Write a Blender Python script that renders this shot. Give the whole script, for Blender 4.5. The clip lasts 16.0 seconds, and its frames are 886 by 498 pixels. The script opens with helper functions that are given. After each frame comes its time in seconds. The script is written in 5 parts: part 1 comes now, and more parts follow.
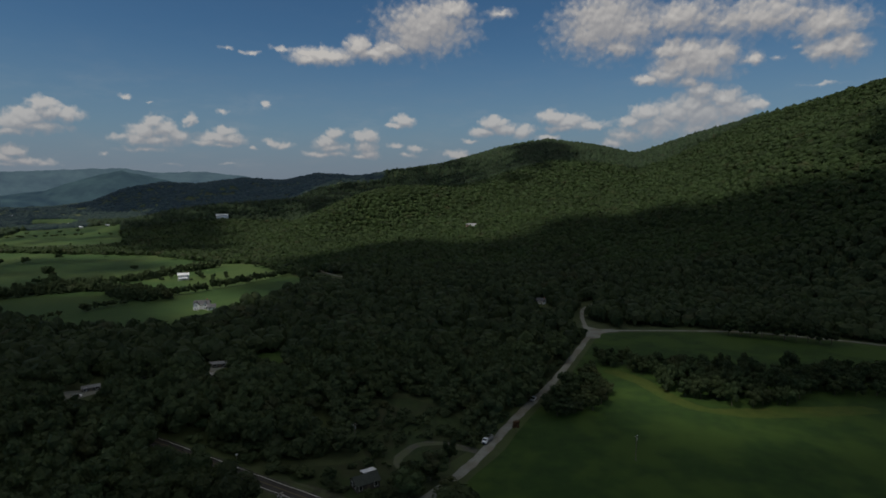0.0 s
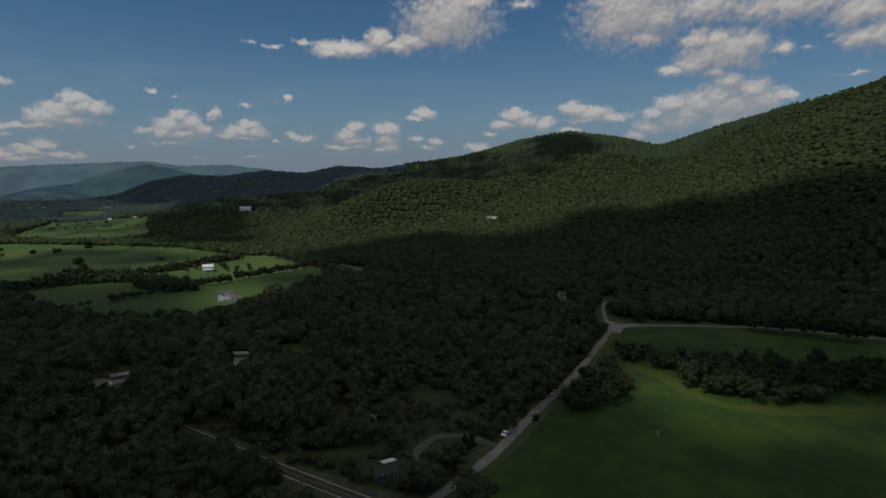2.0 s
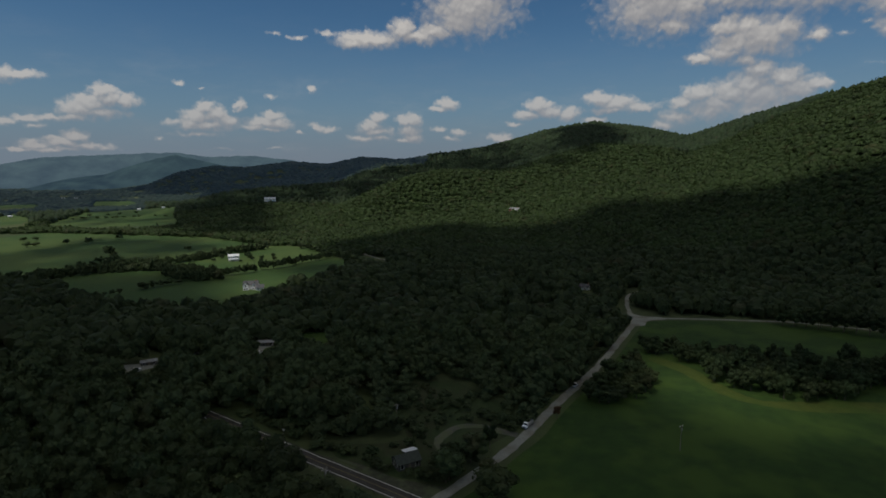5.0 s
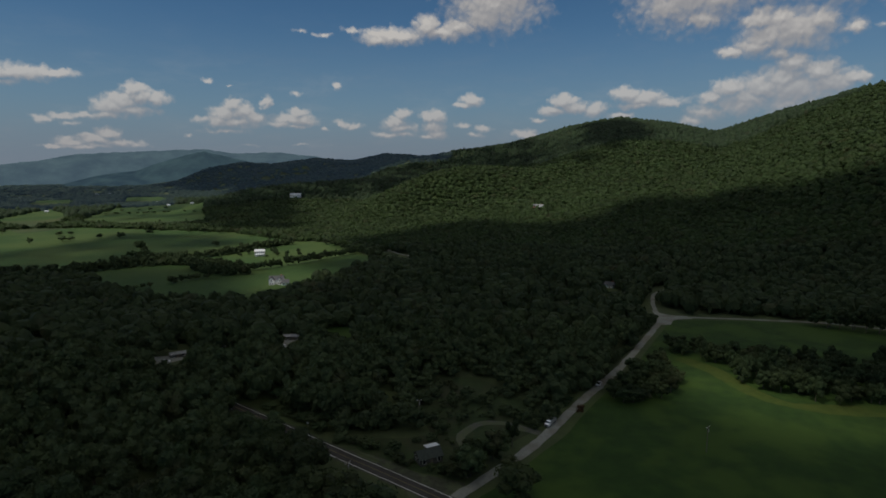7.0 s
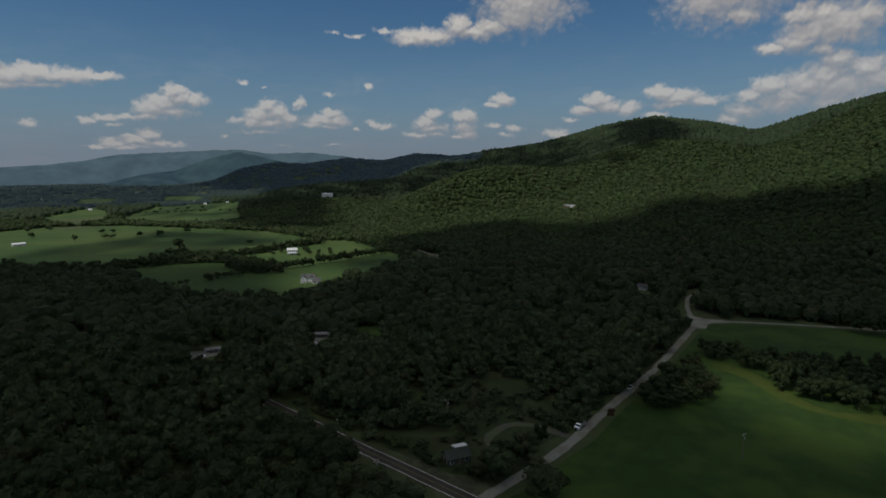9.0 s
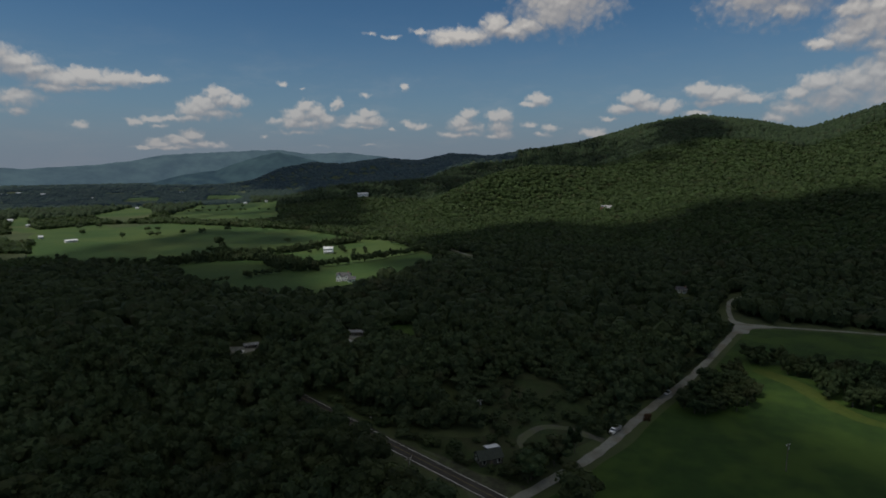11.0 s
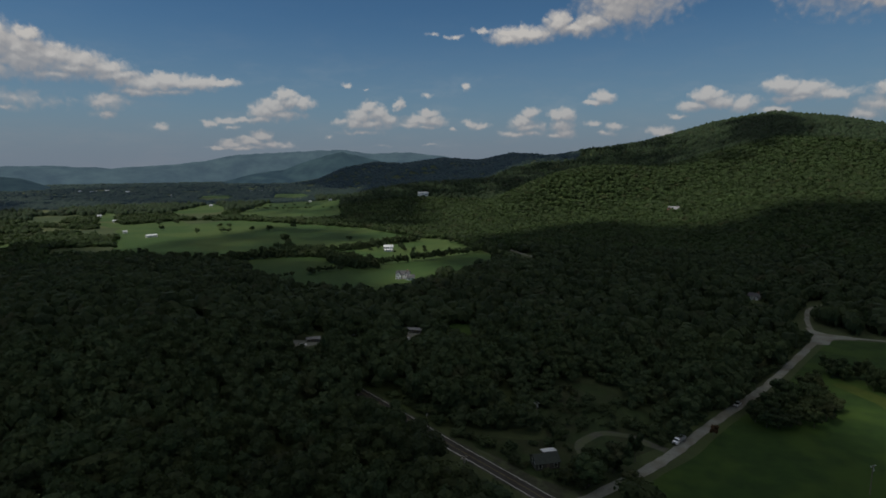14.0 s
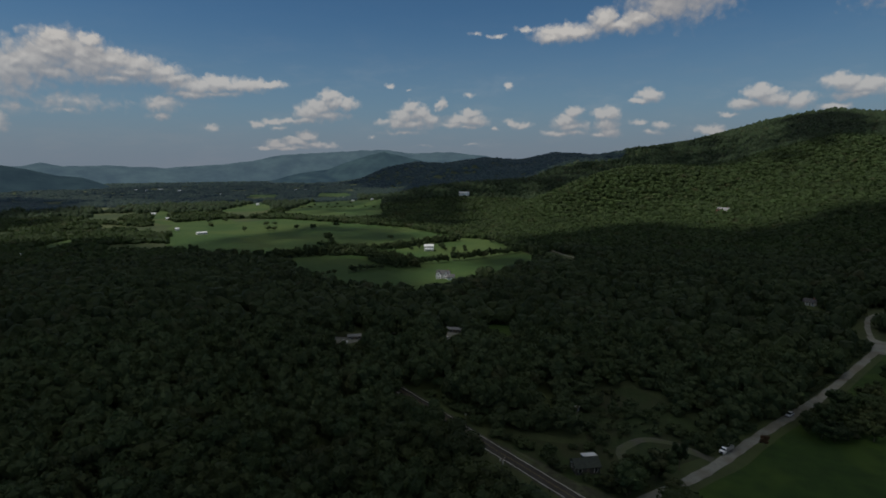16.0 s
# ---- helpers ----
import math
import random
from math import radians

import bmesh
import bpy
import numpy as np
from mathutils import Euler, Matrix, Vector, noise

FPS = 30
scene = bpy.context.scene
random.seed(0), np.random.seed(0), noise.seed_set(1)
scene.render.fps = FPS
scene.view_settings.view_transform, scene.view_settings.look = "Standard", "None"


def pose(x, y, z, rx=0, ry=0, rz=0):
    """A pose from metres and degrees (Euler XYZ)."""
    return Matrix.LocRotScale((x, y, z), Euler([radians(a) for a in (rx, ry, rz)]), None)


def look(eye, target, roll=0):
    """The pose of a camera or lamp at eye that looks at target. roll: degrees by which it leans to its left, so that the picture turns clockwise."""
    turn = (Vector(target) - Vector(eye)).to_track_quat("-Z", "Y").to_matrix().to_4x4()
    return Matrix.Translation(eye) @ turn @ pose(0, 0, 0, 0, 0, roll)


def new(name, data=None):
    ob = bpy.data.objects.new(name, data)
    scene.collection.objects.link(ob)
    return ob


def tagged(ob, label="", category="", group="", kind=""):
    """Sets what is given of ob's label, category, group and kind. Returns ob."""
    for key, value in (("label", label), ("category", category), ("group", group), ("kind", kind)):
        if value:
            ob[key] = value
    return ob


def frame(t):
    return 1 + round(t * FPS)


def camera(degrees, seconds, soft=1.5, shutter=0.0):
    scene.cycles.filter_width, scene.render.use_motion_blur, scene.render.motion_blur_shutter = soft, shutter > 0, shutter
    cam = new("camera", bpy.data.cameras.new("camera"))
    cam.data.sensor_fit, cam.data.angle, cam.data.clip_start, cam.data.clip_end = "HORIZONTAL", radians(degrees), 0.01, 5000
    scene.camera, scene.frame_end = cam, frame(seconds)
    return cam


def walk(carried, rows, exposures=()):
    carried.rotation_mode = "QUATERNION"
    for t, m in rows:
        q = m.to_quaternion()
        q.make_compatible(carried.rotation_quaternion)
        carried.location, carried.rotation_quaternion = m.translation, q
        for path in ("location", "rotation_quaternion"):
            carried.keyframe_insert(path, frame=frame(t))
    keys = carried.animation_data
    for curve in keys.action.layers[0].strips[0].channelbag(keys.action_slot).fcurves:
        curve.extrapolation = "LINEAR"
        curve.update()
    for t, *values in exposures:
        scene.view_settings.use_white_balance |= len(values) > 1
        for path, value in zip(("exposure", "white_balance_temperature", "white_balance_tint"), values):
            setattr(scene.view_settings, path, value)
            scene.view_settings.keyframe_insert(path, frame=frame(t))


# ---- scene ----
# ------------------------------------------------------------ camera
cam = camera(78.1, 16.0, soft=1.75)
EYE = 105.0
TURN = [(0.0, 0.0, -6.62), (0.5, 0.63, -6.81), (1.0, 1.18, -6.99), (1.5, 1.7, -7.14), (2.0, 2.15, -7.34), (2.5, 2.39, -7.52),
        (3.0, 2.64, -7.67), (3.5, 2.97, -7.81), (4.0, 3.42, -7.94), (5.2, 4.7, -8.33), (6.5, 6.25, -8.61), (7.0, 6.94, -8.62),
        (7.5, 7.74, -8.6), (8.0, 8.5, -8.61), (9.2, 10.42, -8.6), (10.5, 12.71, -8.59), (11.0, 13.7, -8.59), (11.5, 14.75, -8.6),
        (12.0, 15.78, -8.61), (12.5, 16.79, -8.64), (13.0, 17.88, -8.62), (13.5, 18.9, -8.61), (14.0, 19.93, -8.6),
        (14.5, 21.0, -8.59), (15.0, 22.09, -8.61), (15.5, 23.18, -8.61), (16.0, 24.21, -8.6)]
walk(cam, [(t, pose(0, 0, EYE, 90 + p, 0.34, y)) for t, y, p in TURN])

# ------------------------------------------------------------ world and sun
SUN_AZ, SUN_EL = 130.0, 60.0          # degrees to the left of straight ahead, and above the horizon
SUN_DIR = Vector((-math.sin(radians(SUN_AZ)) * math.cos(radians(SUN_EL)), math.cos(radians(SUN_AZ)) * math.cos(radians(SUN_EL)), math.sin(radians(SUN_EL))))
scene.view_settings.exposure = 0.0

# puffs of the clouds in the sky: azimuth (left positive), elevation, half width, half height, in degrees, and how thin
CLOUD_EAST_HIGH = [(-15.8, 15.6, 3.07, 1.91, 0), (-14.8, 14.2, 2.08, 1.23, 0), (-17.4, 12.9, 1.62, 0.79, 0), (-18.6, 14.4, 1.98, 1.34, 0), (-13.2, 16.1, 1.58, 1.2, 0.2),
    (-22.2, 15.1, 3.75, 1.2, 0.15), (-26.3, 14.3, 3.94, 1.17, 0.2), (-30.8, 14, 4.38, 1.12, 0.15), (-34.7, 12.8, 2.18, 1, 0.1), (-34.1, 11.1, 1.26, 0.86, 0), (-35.5,
    11.1, 1.28, 1.09, 0),
    (-16.3, 14.8, 4.28, 2.31, 0), (-22.6, 14.9, 4.19, 1.57, 0.08), (-29.2, 14.2, 4.95, 1.49, 0.08), (-34.1, 13, 2.58, 1.26, 0.05)]
CLOUD_EAST_MIDDLE = [(-22.1, 12.3, 1.42, 0.96, 0), (-23.6, 12.2, 1.29, 0.85, 0), (-22.8, 10.9, 2.16, 1.16, 0), (-25.1, 11, 1.89, 1.23, 0), (-26.6, 11.7, 1.23, 0.93, 0),
    (-21.9, 10.1, 1.82, 0.74, 0), (-20, 9.8, 1.08, 0.45, 0), (-23.8, 9.4, 1.67, 0.59, 0.1), (-28.9, 10.9, 0.92, 0.64, 0.1), (-30.6, 10.9, 0.73, 0.36, 0.35), (-32.2, 11.5,
    0.85, 0.39, 0.35), (-34.3, 8.3, 2.6, 0.31, 0.4),
    (-24.4, 11.1, 3.01, 1.72, 0)]
CLOUD_EAST_LOW = [(-24.8, 8.5, 1.28, 0.83, 0), (-26.7, 7.6, 1.32, 0.97, 0), (-24.2, 7.2, 1.95, 1.19, 0), (-27.4, 6.6, 1.84, 1.07, 0), (-29.1, 6.9, 1.01, 0.52, 0), (-22.6,
    6.7, 1.62, 1.01, 0), (-20.2, 6.7, 1.39, 0.77, 0), (-18.7, 6, 1.11, 0.47, 0), (-21.2, 5.3, 2.25, 1.04, 0.1), (-24.5, 5.3, 2.04, 1.01, 0.1), (-18.2, 4.8, 1.74, 0.9,
    0.15), (-17.1, 4.1, 1.24, 0.54, 0.15),
    (-24.9, 6.4, 2.93, 1.49, 0), (-21.4, 5.7, 3.02, 1.24, 0.08)]
CLOUD_PEAK = [(-11.2, 6.7, 1.26, 0.54, 0), (-12.7, 6.2, 1.73, 0.65, 0), (-14.8, 5.8, 1.91, 0.48, 0.1), (-12.4, 5.7, 2.17, 0.38, 0.1), (-5.3, 6.2, 1.14, 0.56, 0), (-4.2,
    5.4, 1.15, 0.45, 0), (-6.3, 5.7, 1.36, 0.5, 0), (-8.2, 5.4, 0.9, 0.61, 0), (-2.9, 4.6, 1.04, 0.28, 0.2), (-10.8, 4.7, 1.1, 0.33, 0), (-1.8, 3.1, 1.16, 0.46, 0.1)]
CLOUD_HIGH = [(0.7, 15.9, 2.96, 1.72, 0), (-1.1, 17, 1.59, 0.8, 0), (2.7, 14.3, 2.51, 1.24, 0), (5.3, 13.4, 1.93, 0.78, 0), (8.4, 13.5, 1.23, 0.88, 0), (7, 12.9, 2.48,
    0.58, 0), (11.5, 12.6, 2.86, 0.67, 0), (13.4, 12.3, 1.41, 0.46, 0), (15.8, 13.1, 1.38, 0.46, 0.3), (18.7, 12.6, 1.23, 0.3, 0.3), (20.9, 12.9, 1.3, 0.34, 0.45), (-5.8,
    16.6, 2.02, 0.7, 0.3),
    (1.6, 15.2, 3.98, 2.04, 0)]
CLOUD_FIELD = [(35.7, 6.8, 0.91, 0.54, 0), (35, 6.2, 1.24, 0.69, 0), (36.6, 5.8, 1.26, 0.69, 0), (37.5, 5.3, 1.32, 0.64, 0), (34, 6.2, 1.03, 0.6, 0.05), (36, 5, 2.27,
    0.55, 0.1), (38, 4.7, 1.31, 0.39, 0.1), (41.1, 4.5, 1.15, 0.33, 0.2), (39.6, 4.6, 1.1, 0.34, 0.15), (42.4, 4.2, 1.2, 0.42, 0.25), (40.7, 3.9, 1.41, 0.38, 0.3)]
CLOUD_PINK = [(37.9, 3.1, 0.88, 0.45, 0.05), (38.9, 2.5, 1.3, 0.44, 0.05), (40.7, 2.3, 1.17, 0.39, 0.1), (37, 2.2, 1.89, 0.4, 0.15), (39.6, 1.9, 2.65, 0.25, 0.15), (42.1,
    1.9, 1.05, 0.24, 0.2)]
CLOUD_TOWER = [(27.4, 5.8, 0.93, 0.58, 0), (28.2, 5, 1.13, 0.69, 0), (26.6, 5.2, 1.3, 0.74, 0), (25.6, 4.7, 1, 0.64, 0), (27.3, 4.3, 2.28, 0.48, 0.05), (28.8, 4.5, 0.82,
    0.47, 0), (28.2, 3.5, 3.19, 0.48, 0.3), (30.1, 4.5, 1.4, 0.47, 0.3), (21.4, 5.2, 0.93, 0.49, 0), (22.1, 4.6, 1.53, 0.49, 0), (20.9, 4.5, 1.22, 0.49, 0), (22.9, 4.2,
    1.47, 0.33, 0.1), (21.7, 4, 1.98, 0.28, 0.2)]
CLOUD_BITS = [(24.4, 6.2, 0.48, 0.64, 0.1), (29.6, 8.1, 0.65, 0.3, 0.2), (27.6, 7.7, 0.56, 0.26, 0.45), (21.6, 7.1, 0.71, 0.32, 0.3), (17.4, 7.8, 0.45, 0.59, 0.3), (17, 4.2, 0.96, 0.45, 0.2), (15.9, 4.1, 0.86, 0.39, 0.2), (19, 3.7, 0.84, 0.28, 0.35), (26.2, 2.1, 3.38, 0.44, 0.5), (21.3, 2.1, 2.33, 0.33, 0.5), (31.5, 3, 0.64, 0.26, 0.4)]
CLOUD_TWINS = [(11.1, 5.1, 0.81, 0.56, 0), (11.7, 4.4, 1.16, 0.51, 0), (11.1, 3.9, 1.16, 0.45, 0), (12.5, 3.2, 1.73, 0.34, 0.15), (11, 3.3, 1.1, 0.4, 0.1), (4.1, 6.5,
    0.97, 0.5, 0), (5, 6.1, 0.75, 0.28, 0), (4.8, 4.1, 1.04, 0.39, 0.25), (2.9, 3.8, 1.26, 0.45, 0.3), (3.8, 3.1, 1.85, 0.4, 0.35), (-1.6, 3.2, 1.24, 0.45, 0.1)]
CLOUD_PAIR = [(8.2, 4.9, 0.83, 0.49, 0), (7.4, 4.9, 0.72, 0.6, 0), (7.9, 3.9, 1.05, 0.61, 0), (7.6, 3.3, 0.94, 0.39, 0), (8.4, 3.1, 0.89, 0.28, 0.15)]
CLOUD_WEST = [(58.2, 10.6, 1.25, 0.66, 0), (56.1, 10.6, 0.9, 0.63, 0), (58.9, 9.5, 1.92, 0.88, 0), (56.3, 9.6, 1.84, 1, 0), (54.3, 9.2, 1.79, 0.84, 0), (52.5, 8.9, 1.77,
    0.71, 0), (50.6, 8.5, 1.65, 0.68, 0), (61.2, 8.5, 1.38, 0.95, 0), (59.1, 7.9, 3.23, 0.76, 0.05), (54.4, 7.8, 3.59, 0.61, 0.1), (49.5, 8, 1.5, 0.49, 0.1), (62, 7.5,
    1.57, 1.3, 0),
    (59.9, 8.7, 2.63, 1.4, 0), (56.4, 8.7, 2.86, 1.19, 0), (53.1, 8.3, 2.28, 0.76, 0.03), (50, 7.9, 1.95, 0.69, 0.05), (58.1, 9.7, 2.43, 1.33, 0), (61.5, 7.8, 2.39, 1.56, 0), (55.6, 9.1, 2.49, 1.19, 0)]
CLOUD_WEST_LOW = [(61.7, 5, 1.6, 0.89, 0.3), (62.6, 3.8, 0.71, 0.89, 0.1), (58, 4.9, 3.03, 0.51, 0.35), (50.7, 5.8, 1.75, 0.75, 0.1), (51, 4.8, 1.1, 0.45, 0.2), (48.2,
    6.8, 2.21, 0.55, 0.1), (45.8, 7.7, 2.18, 0.61, 0.05), (43.7, 7.7, 2.14, 0.67, 0.05), (41.5, 7.8, 1.99, 0.42, 0.15), (46.2, 6.9, 3.26, 0.41, 0.2), (46.6, 3.7, 0.6,
    0.37, 0.15),
    (47.7, 7.4, 2.66, 0.7, 0.05), (57.9, 5.7, 6.39, 1.39, 0.34), (61.6, 6.3, 2.17, 1.14, 0.22)]
CLOUDS = [CLOUD_EAST_HIGH, CLOUD_EAST_MIDDLE, CLOUD_EAST_LOW, CLOUD_PEAK, CLOUD_HIGH, CLOUD_FIELD, CLOUD_PINK, CLOUD_TOWER, CLOUD_BITS, CLOUD_TWINS, CLOUD_PAIR, CLOUD_WEST, CLOUD_WEST_LOW]


class Nodes:
    """Short hand for building a node tree."""

    def __init__(self, tree):
        self.tree = tree
        tree.nodes.clear()

    def add(self, kind, inputs=(), **values):
        node = self.tree.nodes.new(kind)
        for key, value in values.items():
            setattr(node, key, value)
        for key, value in dict(inputs).items():
            if isinstance(value, bpy.types.NodeSocket):
                self.tree.links.new(value, node.inputs[key])
            else:
                node.inputs[key].default_value = value
        return node

    def math(self, op, a, b=0.0, clamp=False):
        return self.add("ShaderNodeMath", {0: a, 1: b}, operation=op, use_clamp=clamp).outputs[0]

    def ramp(self, fac, stops):
        node = self.add("ShaderNodeValToRGB", {0: fac})
        el = node.color_ramp.elements
        while len(el) < len(stops):
            el.new(0.5)
        for e, (p, c) in zip(el, stops):
            e.position, e.color = p, (*c, 1.0)
        return node.outputs[0]

    def mix(self, fac, a, b, kind="MIX"):
        node = self.add("ShaderNodeMix", {0: fac, 6: a, 7: b}, data_type="RGBA", blend_type=kind)
        return node.outputs[2]

    def noise(self, vec, scale, detail=4.0, rough=0.55):
        return self.add("ShaderNodeTexNoise", {"Vector": vec, "Scale": scale, "Detail": detail, "Roughness": rough}).outputs[0]


def cloud_group():
    """Density of the cumulus clouds at a direction given as azimuth and elevation in degrees."""
    g = bpy.data.node_groups.new("cumulus", "ShaderNodeTree")
    g.interface.new_socket("P", in_out="INPUT", socket_type="NodeSocketVector")
    g.interface.new_socket("Density", in_out="OUTPUT", socket_type="NodeSocketFloat")
    g.interface.new_socket("Body", in_out="OUTPUT", socket_type="NodeSocketFloat")
    n = Nodes(g)
    gi, go = n.add("NodeGroupInput"), n.add("NodeGroupOutput")
    p = gi.outputs[0]
    q = p
    for scale, amount in ((0.7, 0.9), (2.6, 0.34)):
        warp = n.add("ShaderNodeTexNoise", {"Vector": p, "Scale": scale, "Detail": 3.0, "Roughness": 0.55}).outputs["Color"]
        warp = n.add("ShaderNodeVectorMath", {0: warp, 1: (0.5, 0.5, 0.5)}, operation="SUBTRACT").outputs[0]
        q = n.add("ShaderNodeVectorMath", {0: warp, 1: (amount * 1.25, amount, 0.0), 2: q}, operation="MULTIPLY_ADD").outputs[0]
    near = None
    for a, e, w, h, thin in [puff for cloud in CLOUDS for puff in cloud]:
        w, h = w * 1.42, h * 1.45
        v = n.add("ShaderNodeVectorMath", {0: q, 1: (1 / w, 1 / h, 0.0), 2: (-a / w, -e / h, 0.0)}, operation="MULTIPLY_ADD").outputs[0]
        d = n.add("ShaderNodeVectorMath", {0: v}, operation="LENGTH").outputs["Value"]
        if thin:
            d = n.math("ADD", d, thin * 1.6)
        near = d if near is None else n.add("ShaderNodeMath", {0: near, 1: d, 2: 0.12}, operation="SMOOTH_MIN").outputs[0]
    puff = n.noise(q, 1.2, 6.0, 0.52)
    bulge = n.add("ShaderNodeTexVoronoi", {"Vector": q, "Scale": 1.7, "Smoothness": 0.4}, feature="SMOOTH_F1").outputs["Distance"]
    body = n.math("ADD", n.math("SUBTRACT", 1.0, near), n.math("MULTIPLY", n.math("SUBTRACT", 0.38, bulge), 0.26))
    den = n.math("ADD", body, n.math("MULTIPLY", n.math("SUBTRACT", puff, 0.46), 0.95))
    g.links.new(body, go.inputs[1])
    g.links.new(den, go.inputs[0])
    return g


def make_world():
    w = bpy.data.worlds.new("world")
    scene.world = w
    w.use_nodes = True
    n = Nodes(w.node_tree)
    sky = n.add("ShaderNodeTexSky", sky_type="NISHITA", sun_disc=False, sun_elevation=radians(SUN_EL), sun_rotation=radians(-SUN_AZ),
                altitude=300.0, air_density=1.0, dust_density=0.4, ozone_density=2.5).outputs[0]
    way = n.add("ShaderNodeTexCoord").outputs["Generated"]
    xyz = n.add("ShaderNodeSeparateXYZ", {0: way})
    az = n.math("MULTIPLY", n.math("ARCTAN2", n.math("MULTIPLY", xyz.outputs[0], -1.0), xyz.outputs[1]), 57.2958)
    el = n.math("MULTIPLY", n.math("ARCSINE", xyz.outputs[2]), 57.2958)
    p = n.add("ShaderNodeCombineXYZ", {0: az, 1: el}).outputs[0]
    g = cloud_group()
    at = n.add("ShaderNodeGroup", {0: p}, node_tree=g)
    here, thick = at.outputs[0], at.outputs[1]
    up = n.add("ShaderNodeVectorMath", {0: p, 1: (0.10, 0.30, 0.0)}, operation="ADD").outputs[0]
    above = n.add("ShaderNodeGroup", {0: up}, node_tree=g).outputs[1]
    over = n.add("ShaderNodeVectorMath", {0: p, 1: (0.3, 1.1, 0.0)}, operation="ADD").outputs[0]
    crown_side = n.add("ShaderNodeGroup", {0: over}, node_tree=g).outputs[1]
    slope = n.math("ADD", n.math("MULTIPLY", n.math("SUBTRACT", thick, above), 0.55), n.math("MULTIPLY", n.math("SUBTRACT", thick, crown_side), 0.34))
    light = n.math("ADD", slope, 0.40, True)
    # crisp sunlit tops, bases that fade into the haze
    soft = n.math("ADD", n.math("MULTIPLY", n.math("SUBTRACT", 1.0, light), 0.60), 0.42)
    mask = n.add("ShaderNodeMapRange", {0: here, 1: -0.18, 2: soft, 3: 0.0, 4: 1.0}, interpolation_type="SMOOTHSTEP").outputs[0]
    # thin torn veils of vapour, thickest low over the horizon
    low = n.add("ShaderNodeMapRange", {0: el, 1: 1.0, 2: 13.0, 3: 1.0, 4: 0.06}).outputs[0]
    wide = n.add("ShaderNodeVectorMath", {0: p, 1: (0.16, 0.5, 0.0)}, operation="MULTIPLY").outputs[0]
    veil = n.add("ShaderNodeMapRange", {0: n.noise(wide, 1.1, 6.0, 0.62), 1: 0.42, 2: 0.80, 3: 0.0, 4: 0.22}, interpolation_type="SMOOTHSTEP").outputs[0]
    mask = n.math("MAXIMUM", mask, n.math("MULTIPLY", veil, low))
    shade = n.ramp(light, [(0.0, (0.19, 0.205, 0.24)), (0.42, (0.31, 0.305, 0.31)), (0.85, (0.51, 0.487, 0.46))])
    dusty = n.add("ShaderNodeMapRange", {0: el, 1: 2.0, 2: 8.0, 3: 0.4, 4: 0.0}).outputs[0]
    shade = n.mix(dusty, shade, (0.44, 0.365, 0.335, 1.0))
    # clouds close to the horizon are seen through more air
    far = n.add("ShaderNodeMapRange", {0: el, 1: 1.0, 2: 11.0, 3: 0.50, 4: 0.95}).outputs[0]
    mask = n.math("MULTIPLY", mask, far)
    base = n.add("ShaderNodeVectorMath", {0: sky, "Scale": SKY_GAIN}, operation="SCALE").outputs[0]
    base = n.add("ShaderNodeHueSaturation", {"Color": base, "Saturation": 1.2}).outputs[0]
    base = n.mix(1.0, base, (0.86, 1.0, 1.03, 1.0), "MULTIPLY")
    # damp air low over the land
    damp = n.add("ShaderNodeMapRange", {0: el, 1: -1.0, 2: 15.0, 3: 0.85, 4: 0.0}, interpolation_type="SMOOTHSTEP").outputs[0]
    base = n.mix(damp, base, (0.130, 0.196, 0.272, 1.0))
    murk = n.add("ShaderNodeMapRange", {0: el, 1: 0.0, 2: 6.5, 3: 0.62, 4: 0.0}, interpolation_type="SMOOTHSTEP").outputs[0]
    base = n.mix(murk, base, (0.160, 0.186, 0.230, 1.0))
    out = n.mix(mask, base, shade)
    # broken cumulus over the rest of the sky
    high = n.add("ShaderNodeMapRange", {0: el, 1: 20.0, 2: 30.0}, interpolation_type="SMOOTHSTEP").outputs[0]
    cover = n.add("ShaderNodeMapRange", {0: n.noise(way, 3.2, 6.0, 0.6), 1: 0.40, 2: 0.56}, interpolation_type="SMOOTHSTEP").outputs[0]
    out = n.mix(n.math("MULTIPLY", high, cover), out, (0.56, 0.54, 0.50, 1.0))
    bg = n.add("ShaderNodeBackground", {0: out, 1: 1.0})
    n.add("ShaderNodeOutputWorld", {0: bg.outputs[0]})


SKY_GAIN = 0.05
make_world()
sun = new("sun", bpy.data.lights.new("sun", "SUN"))
sun.data.energy, sun.data.angle, sun.data.color = 2.8, radians(1.0), (1.0, 0.95, 0.87)
sun.matrix_world = look(SUN_DIR * 3000, (0, 0, 0))


